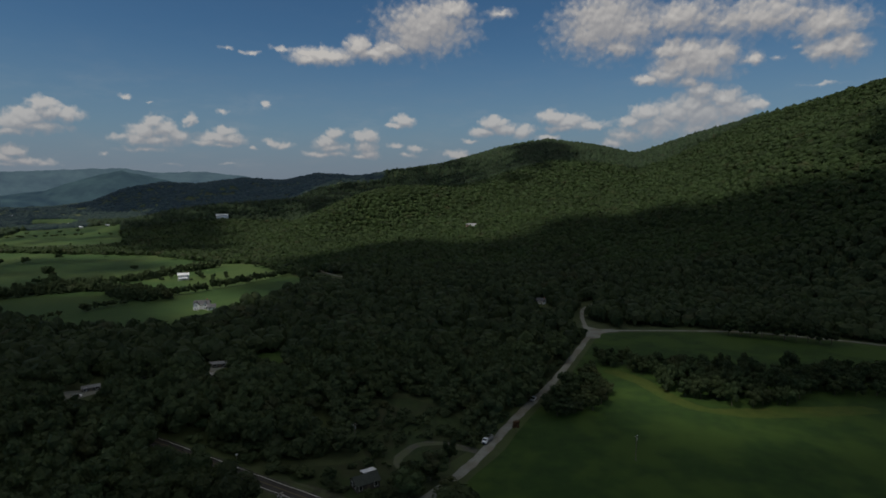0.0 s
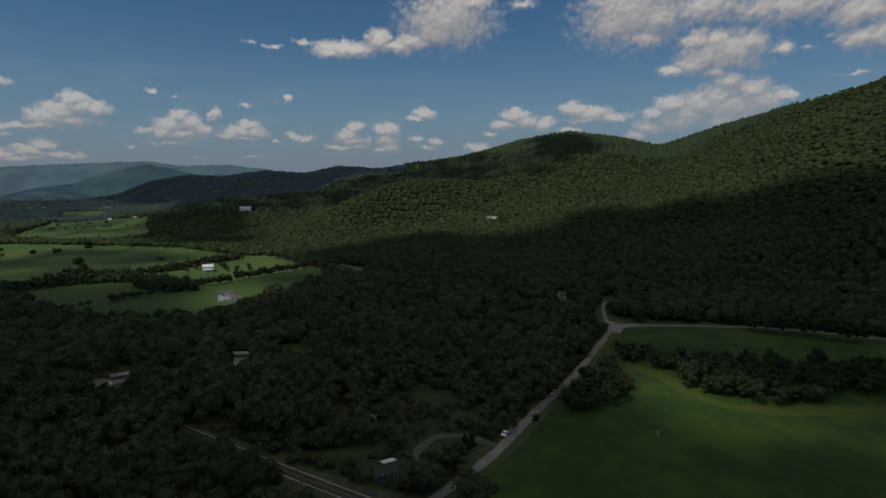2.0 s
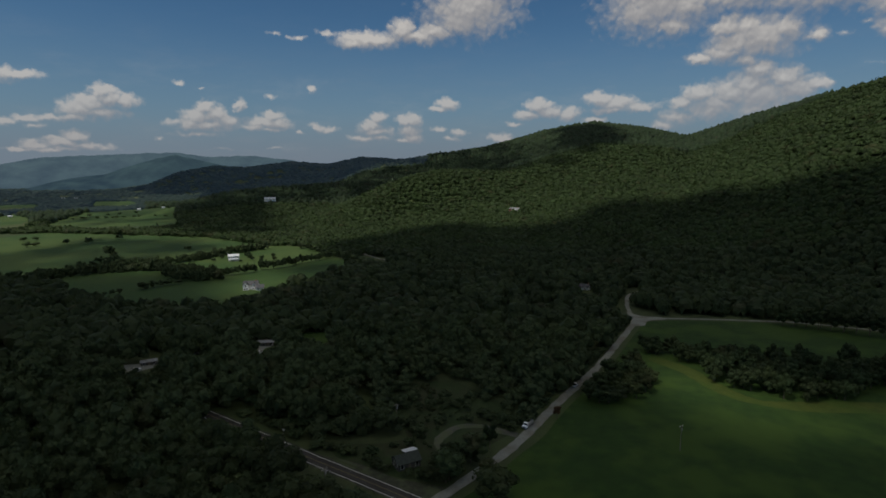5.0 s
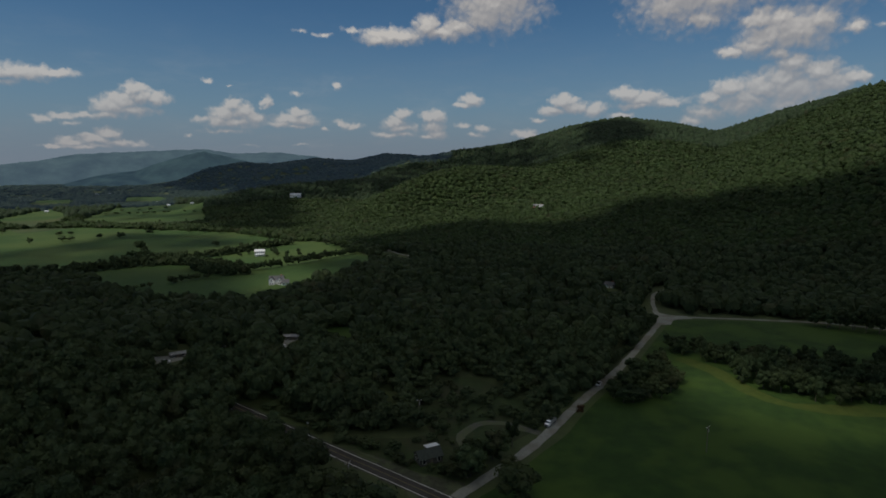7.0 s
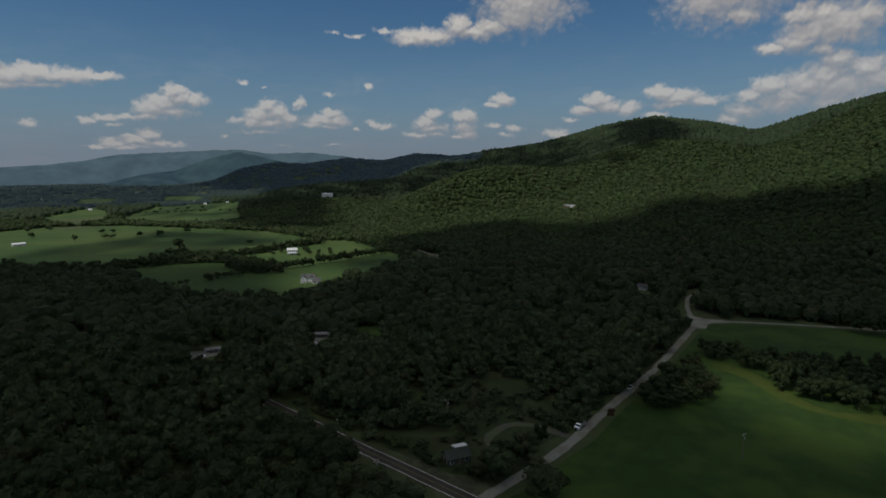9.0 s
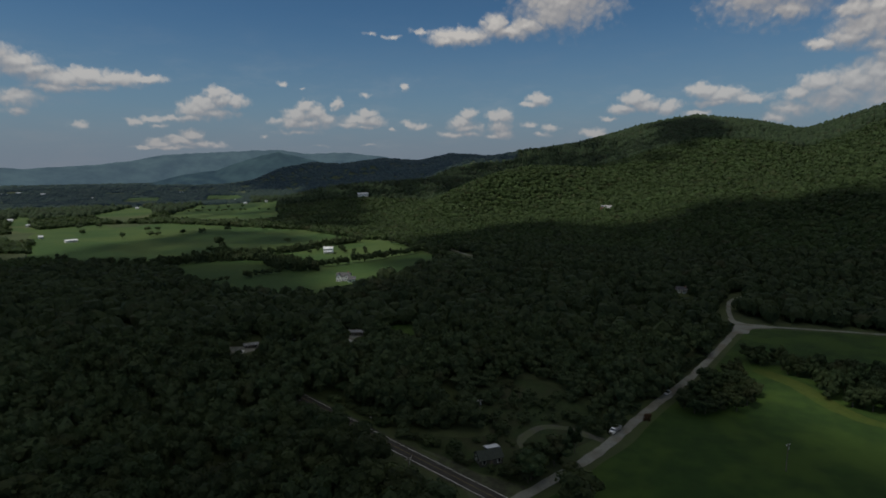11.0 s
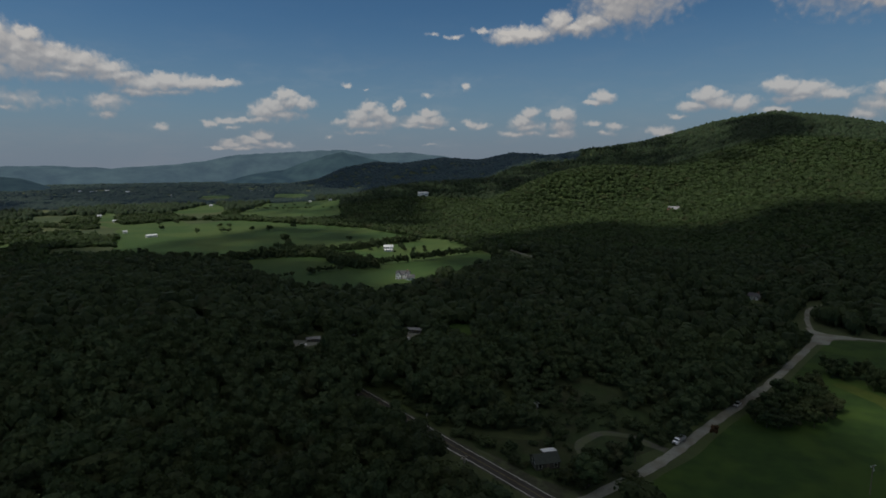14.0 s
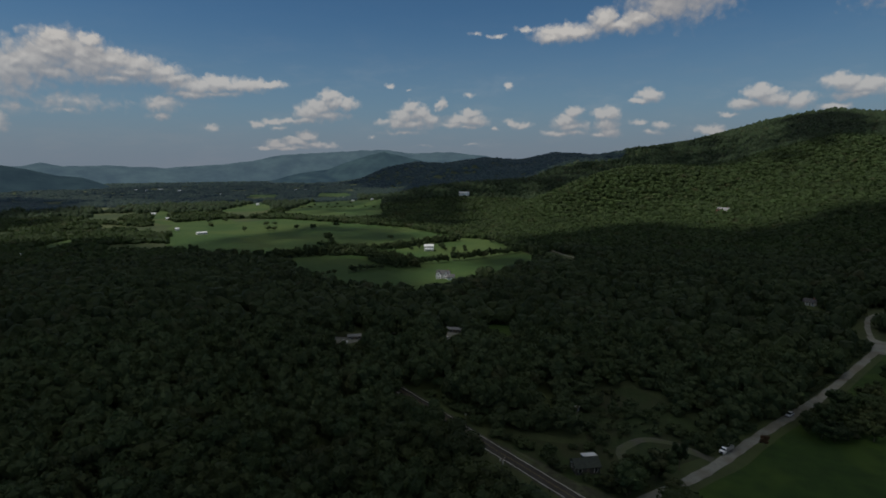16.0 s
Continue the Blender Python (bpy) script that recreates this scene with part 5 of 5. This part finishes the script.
# ------------------------------------------------------------ houses
def gable_house(name, label, at, yaw, w, d, wall, rise, wallmat, roofmat, rows=2, cols=5, porch=False, chimney=True, wing=None, category="house", door=True, group="", m=None, trim=M_TRIM):
    """A gabled house: front towards -y, ridge along x."""
    x, y = at
    t = thing(name, label, category, pose(x, y, land_at(x, y), 0, 0, yaw), group)
    bm = bmesh.new()
    prism(bm, [(-d / 2, -0.6), (d / 2, -0.6), (d / 2, wall), (0, wall + rise), (-d / 2, wall)], -w / 2, w / 2)
    body = part("wall", bm, wallmat, t)
    over, th = 0.45, 0.22
    sl = math.hypot(d / 2, rise)
    for s in (-1, 1):
        bm = bmesh.new()
        ny, nz = s * rise / sl, (d / 2) / sl
        e = 1 + over / sl
        a, b = (0.0, wall + rise), (s * d / 2 * e, wall + rise - rise * e)
        prism(bm, [(a[0] + ny * 0.03, a[1] + nz * 0.03), (b[0] + ny * 0.03, b[1] + nz * 0.03), (b[0] + ny * (th + 0.03), b[1] + nz * (th + 0.03)), (a[0], a[1] + th * 1.25)], -w / 2 - over, w / 2 + over)
        part("roof", bm, roofmat, t)
    ww, wh = min(1.1, w / cols * 0.42), 1.5
    storey = wall / rows
    for side in (-1, 1):
        for r in range(rows):
            for c in range(cols):
                cx = (c + 0.5) * w / cols - w / 2
                z0 = r * storey + storey * 0.32
                if door and side == -1 and r == 0 and c == cols // 2:
                    dr = part("door", boxes((cx - 0.55, -d / 2 - 0.07, 0.0, cx + 0.55, -d / 2 + 0.02, 2.1)), M_WOOD, t)
                    part("handle", boxes((cx + 0.38, -d / 2 - 0.12, 1.0, cx + 0.46, -d / 2 - 0.07, 1.08)), M_METAL, dr)
                    continue
                yf = side * d / 2
                f = part("window", boxes((cx - ww / 2 - 0.1, min(yf, yf + side * 0.07), z0 - 0.1, cx + ww / 2 + 0.1, max(yf, yf + side * 0.07), z0 + wh + 0.1)), trim, t)
                part("pane", boxes((cx - ww / 2, min(yf + side * 0.075, yf + side * 0.09), z0, cx + ww / 2, max(yf + side * 0.075, yf + side * 0.09), z0 + wh)), M_GLASS, f)
    for side in (-1, 1):
        xf = side * w / 2
        for c in range(2):
            cy = (c - 0.5) * d * 0.45
            f = part("window", boxes((min(xf, xf + side * 0.07), cy - 0.6, wall * 0.4 - 0.1, max(xf, xf + side * 0.07), cy + 0.6, wall * 0.4 + 1.5)), trim, t)
            part("pane", boxes((min(xf + side * 0.075, xf + side * 0.09), cy - 0.5, wall * 0.4, max(xf + side * 0.075, xf + side * 0.09), cy + 0.5, wall * 0.4 + 1.4)), M_GLASS, f)
    if chimney:
        part("chimney", boxes((w * 0.3, -0.5, wall + rise * 0.4, w * 0.3 + 0.9, 0.5, wall + rise + 1.1), (w * 0.3 - 0.08, -0.58, wall + rise + 1.1, w * 0.3 + 0.98, 0.58, wall + rise + 1.25)), M_BRICK, t)
    if porch:
        part("porch_roof", prism(bmesh.new(), [(-d / 2 - 2.6, 2.6), (-d / 2, 3.2), (-d / 2, 3.4), (-d / 2 - 2.7, 2.75)], -w * 0.42, w * 0.42), roofmat, t)
        part("porch_floor", boxes((-w * 0.42, -d / 2 - 2.5, -0.3, w * 0.42, -d / 2, 0.15)), M_WOOD, t)
        for i in range(6):
            cx = -w * 0.40 + i * w * 0.16
            part("porch_post", boxes((cx - 0.1, -d / 2 - 2.45, 0.15, cx + 0.1, -d / 2 - 2.25, 2.7)), trim, t)
    for wx, wd, wwid, wwall, wrise in wing or ():
        bm = prism(bmesh.new(), [(-wwid / 2, -0.6), (wwid / 2, -0.6), (wwid / 2, wwall), (0, wwall + wrise), (-wwid / 2, wwall)], 0, wd + d * 0.3)
        bmesh.ops.transform(bm, matrix=Matrix.Translation((wx, -d / 2 - wd, 0)) @ Matrix.Rotation(radians(90), 4, "Z"), verts=bm.verts[:])
        part("wing_wall", bm, wallmat, t)
        for s in (-1, 1):
            l2 = math.hypot(wwid / 2, wrise)
            e = 1 + over / l2
            b = (s * wwid / 2 * e, wwall + wrise - wrise * e)
            bm = prism(bmesh.new(), [(0, wwall + wrise + 0.03), (b[0], b[1] + 0.03), (b[0], b[1] + 0.25), (0, wwall + wrise + 0.27)], -0.4, wd + d * 0.3)
            bmesh.ops.transform(bm, matrix=Matrix.Translation((wx, -d / 2 - wd, 0)) @ Matrix.Rotation(radians(90), 4, "Z"), verts=bm.verts[:])
            part("wing_roof", bm, roofmat, t)
        for cx, z0 in ((wx - wwid * 0.22, 0.9), (wx + wwid * 0.22, 0.9), (wx, wwall * 0.62 + 0.5)):
            yf = -d / 2 - wd
            f = part("window", boxes((cx - 0.6, yf - 0.07, z0 - 0.1, cx + 0.6, yf, z0 + 1.5)), trim, t)
            part("pane", boxes((cx - 0.5, yf - 0.09, z0, cx + 0.5, yf - 0.075, z0 + 1.4)), M_GLASS, f)
    return t


gable_house("farmhouse", "white two-storey farmhouse with pale metal roof and porch", (-297.5, 617), 24, 11.5, 7.0, 6.2, 1.9, M_WHITE, M_ROOF_PALE, 2, 5, porch=True)
gable_house("country_house", "white gabled house with dark roof and front wing", (-209, 464), 14, 12.5, 7.0, 4.6, 2.8, M_WHITE, M_ROOF_DARK, 2, 4, wing=[(-3.6, 3.2, 4.6, 4.8, 2.6), (3.4, 1.8, 3.8, 4.4, 2.3)])
gable_house("garage", "white gabled garage beside the country house", (-199, 459), 24, 6.5, 6.0, 3.0, 2.2, M_WHITE, M_ROOF_DARK, 1, 2, chimney=False)
gable_house("hilltop_house", "long white house on a wooded knoll", (-536, 1325), 22, 27, 10, 6.5, 3.0, M_WHITE, M_ROOF_PALE, 2, 8)
gable_house("mountain_house", "large brick house with grey roof on the mountain side", (52, 1003), -20, 18, 10, 4.5, 4.0, M_BRICK, M_ROOF_GREY, 2, 6, wing=[(-5.5, 3.0, 6.0, 5.0, 3.4)])
gable_house("wood_house", "grey house half hidden in the wood", (87, 478), -28, 7.5, 5.5, 2.8, 2.0, M_WHITE, M_ROOF_DARK, 1, 4)
gable_house("long_barn", "long low white barn in the pasture", (-700, 625), 66, 15, 6, 3.0, 1.4, M_WHITE, M_ROOF_PALE, 1, 6, chimney=False, category="barn")
for px, py, yaw, w in ((-1110, 860, 60, 15), (-971, 784, 55, 9), (-1517, 1054, 60, 12), (-785, 651, 55, 9), (-818, 571, 60, 14), (-806, 584, 40, 9), (-1113, 1195, 45, 12), (-722, 375, 60, 12), (-1640, 1998, 50, 34), (-1600, 2020, 20, 22), (-1661, 1590, 30, 14), (-272, 846, 10, 12),
                       (-1029, 1579, 30, 12), (-968, 1564, 20, 12), (-1056, 1535, 50, 10), (-1017, 1514, 30, 9), (-1008, 1585, 10, 11), (-2395, 1776, 50, 20), (-2274, 1749, 55, 44), (-2334, 1860, 50, 30), (-2124, 1794, 50, 26), (-3169, 2646, 50, 30), (-3374, 2866, 50, 34), (-3284, 2886, 50, 28),
                       (-880, 1430, 30, 12), (-930, 1400, 10, 12), (-850, 1470, 50, 10)):
    w *= 0.68
    gable_house("farm_building", "small white farm building out on the plain", (px, py), yaw, w, w * 0.55, 3.2, 1.8, M_WHITE, M_ROOF_PALE, 1, 4, chimney=False, category="farm building", group="buildings on the plain")

# the dwelling between highway and lane
cabin = gable_house("cabin", "small weathered cabin with a dark roof among shrubs", (-28, 181), 32, 8.6, 6.0, 2.6, 1.8, M_GREYWALL, M_ROOF_MOSS, 1, 3, trim=M_INSUL, chimney=False)
part("lean_to", prism(bmesh.new(), [(3.3, 0), (6.2, 0), (6.2, 2.4), (3.3, 3.0)], 1.2, 5.6), M_GREYWALL, cabin)
part("lean_to_roof", prism(bmesh.new(), [(3.0, 3.1), (6.6, 2.38), (6.6, 2.5), (3.0, 3.24)], 0.8, 6.0), M_ROOF_PALE, cabin, "pale sheet-metal roof")
# buildings of the yards in the wood
gable_house("tool_shed", "low shed with a pale sheet roof in a gravel yard", (-177.5, 264.5), 34, 7.5, 3.6, 1.9, 0.7, M_GREYWALL, M_ROOF_GREY, 1, 3, chimney=False, category="shed")
gable_house("workshop", "low workshop with a pale roof at a gravel lot", (-131, 307), 12, 9, 3.4, 2.3, 0.8, M_GREYWALL, M_ROOF_GREY, 1, 4, chimney=False, category="shed")


# ------------------------------------------------------------ vehicles
def wheel(parent, x, y, r, w=0.22):
    bm = bmesh.new()
    tube(bm, (x, y - w / 2, r), (x, y + w / 2, r), r, r, 18)
    t = part("wheel", bm, M_TYRE, parent)
    bm = bmesh.new()
    tube(bm, (x, y - w / 2 - 0.012, r), (x, y + w / 2 + 0.012, r), r * 0.62, r * 0.62, 14)
    part("rim", bm, M_RIM, t)


def car(label, at, yaw, paint, z=0.22, suv=0.0):
    """A car 4.6 m long, its nose towards +x."""
    t = thing("car", label, "car", pose(*at, land_at(*at) + z, 0, 0, yaw))
    bm = prism(bmesh.new(), [(-2.3, 0.32), (2.25, 0.32), (2.32, 0.62), (2.1, 0.78), (1.0, 0.92), (-2.1, 0.98 + suv * 0.1), (-2.32, 0.85)], -0.88, 0.88)
    bmesh.ops.transform(bm, matrix=Matrix.Rotation(radians(-90), 4, "Z"), verts=bm.verts[:])
    bmesh.ops.bevel(bm, geom=bm.edges[:], offset=0.06, segments=2, affect="EDGES")
    part("body", bm, paint, t)
    top = 1.42 + suv
    bm = prism(bmesh.new(), [(-1.95 - suv * 0.3, 0.9), (1.05, 0.88), (0.25, top - 0.03), (-0.1, top), (-1.2 - suv, top - 0.02)], -0.74, 0.74)
    bmesh.ops.transform(bm, matrix=Matrix.Rotation(radians(-90), 4, "Z"), verts=bm.verts[:])
    bmesh.ops.bevel(bm, geom=bm.edges[:], offset=0.05, segments=2, affect="EDGES")
    part("windows", bm, M_GLASS, t)
    part("roof", boxes((-1.25 - suv, -0.68, top - 0.06, 0.2, 0.68, top + 0.03), bevel=0.03), paint, t)
    for sx in (-1.4, 1.4):
        for sy in (-0.8, 0.8):
            wheel(t, sx, sy, 0.33)
    for sy in (-0.62, 0.62):
        part("headlight", boxes((2.2, sy - 0.16, 0.6, 2.34, sy + 0.16, 0.74), bevel=0.03), M_INSUL, t)
        part("tail_light", boxes((-2.34, sy - 0.16, 0.7, -2.25, sy + 0.16, 0.85), bevel=0.02), M_ROOF_RED, t)
    part("bumper", boxes((2.25, -0.8, 0.34, 2.38, 0.8, 0.5), bevel=0.03), M_CARDARK, t)
    return t


def truck(at, yaw):
    """A two-axle tipper lorry 8.5 m long, its nose towards +x."""
    t = thing("truck", "white-cabbed lorry with a grey tipper body parked on the lane", "truck", pose(*at, land_at(*at) + 0.2, 0, 0, yaw))
    part("chassis", boxes((-4.2, -0.55, 0.65, 4.0, 0.55, 0.95)), M_CARDARK, t)
    bm = prism(bmesh.new(), [(1.4, 0.8), (4.2, 0.7), (4.25, 1.75), (2.95, 1.95), (2.6, 2.9), (1.4, 2.95)], -1.15, 1.15)
    bmesh.ops.transform(bm, matrix=Matrix.Rotation(radians(-90), 4, "Z"), verts=bm.verts[:])
    bmesh.ops.bevel(bm, geom=bm.edges[:], offset=0.07, segments=2, affect="EDGES")
    cab = part("cab", bm, M_CARWHITE, t, "white lorry cab")
    bm = prism(bmesh.new(), [(2.98, 2.0), (2.62, 2.82), (2.66, 2.84), (3.03, 2.02)], -0.98, 0.98)
    bmesh.ops.transform(bm, matrix=Matrix.Rotation(radians(-90), 4, "Z"), verts=bm.verts[:])
    part("windscreen", bm, M_GLASS, cab)
    for sy in (-1.155, 1.155):
        part("side_window", boxes((1.7, sy - 0.02, 1.95, 2.6, sy + 0.02, 2.7)), M_GLASS, cab)
    part("grille", boxes((4.2, -0.6, 0.9, 4.3, 0.6, 1.6), bevel=0.03), M_CARDARK, cab)
    bed = bmesh.new()
    for b in ((-4.4, -1.2, 1.1, 1.1, 1.2, 1.25), (-4.4, -1.2, 1.25, 1.1, -1.1, 2.6), (-4.4, 1.1, 1.25, 1.1, 1.2, 2.6), (-4.4, -1.1, 1.25, -4.3, 1.1, 2.5), (1.0, -1.1, 1.25, 1.1, 1.1, 2.9)):
        box(bed, *b)
    bedo = part("tipper_body", bed, M_SILVER, t, "grey steel tipper body")
    for i in range(5):
        for sy in (-1.24, 1.24):
            part("rib", boxes((-4.1 + i * 1.15, sy - 0.04, 1.2, -3.98 + i * 1.15, sy + 0.04, 2.55)), M_SILVER, bedo)
    for x in (2.9, -2.3, -3.4):
        for sy in (-0.98, 0.98):
            wheel(t, x, sy, 0.5, 0.32)
    for sy in (-0.85, 0.85):
        part("headlight", boxes((4.18, sy - 0.15, 0.95, 4.3, sy + 0.15, 1.2), bevel=0.03), M_INSUL, t)
        part("mirror", boxes((2.75, sy * 1.55 - 0.1, 1.9, 2.85, sy * 1.55 + 0.1, 2.4)), M_CARDARK, t)
    return t


lorry = truck((17.6, 213.8), 238)
lorry.scale = (0.78, 0.78, 0.78)
car("white car driving down the gravel lane", LANE_CAR, 240, M_CARWHITE, 0.2, 0.2)
car("white car on the two-lane highway", HIGHWAY_CAR, 331, M_CARWHITE)
car("white car parked in the gravel yard", (-178, 254.5), 20, M_CARWHITE, 0.12)
car("white car parked at the gravel lot", (-128.6, 292), 70, M_CARWHITE, 0.12)
car("silver car parked among the trees", (-163, 284), 35, M_SILVER, 0.05)


# ------------------------------------------------------------ poles and signs
def utility_pole(x, y, yaw, h=10.5):
    t = thing("utility_pole", "weathered wooden utility pole with white insulators", "utility pole", pose(x, y, land_at(x, y), 0, 0, yaw), "utility poles")
    part("pole", tube(bmesh.new(), (0, 0, -0.5), (0, 0, h), 0.17, 0.11, 10), M_WOOD, t)
    arm = part("crossarm", boxes((-1.2, -0.07, h - 0.7, 1.2, 0.07, h - 0.55)), M_WOOD, t)
    for sx in (-1.1, -0.55, 0.55, 1.1):
        part("insulator", tube(bmesh.new(), (sx, 0, h - 0.55), (sx, 0, h - 0.25), 0.09, 0.06, 8), M_INSUL, arm)
    bm = tube(bmesh.new(), (0.32, 0, h - 2.3), (0.32, 0, h - 1.35), 0.24, 0.24, 12)
    part("transformer", bm, M_METAL, t, "grey galvanised transformer can")
    for s in (-1, 1):
        part("brace", tube(bmesh.new(), (0, 0, h - 1.3), (s * 0.7, 0, h - 0.66), 0.03, 0.03, 6), M_METAL, t)
    return t


for px, py, yaw in POLES:
    utility_pole(px, py, yaw)


def road_sign(x, y, yaw, label):
    t = thing("road_sign", label, "road sign", pose(x, y, land_at(x, y), 0, 0, yaw), "road signs")
    part("post", boxes((-0.04, -0.04, -0.2, 0.04, 0.04, 2.3)), M_METAL, t)
    bm = boxes((-0.4, -0.07, 1.5, 0.4, -0.045, 2.3), bevel=0.01)
    part("panel", bm, M_INSUL, t, "blank white sign panel")
    return t


road_sign(*SIGN_A, 20, "small white road sign on a metal post")
road_sign(*SIGN_B, 25, "small pale road sign beside the highway")
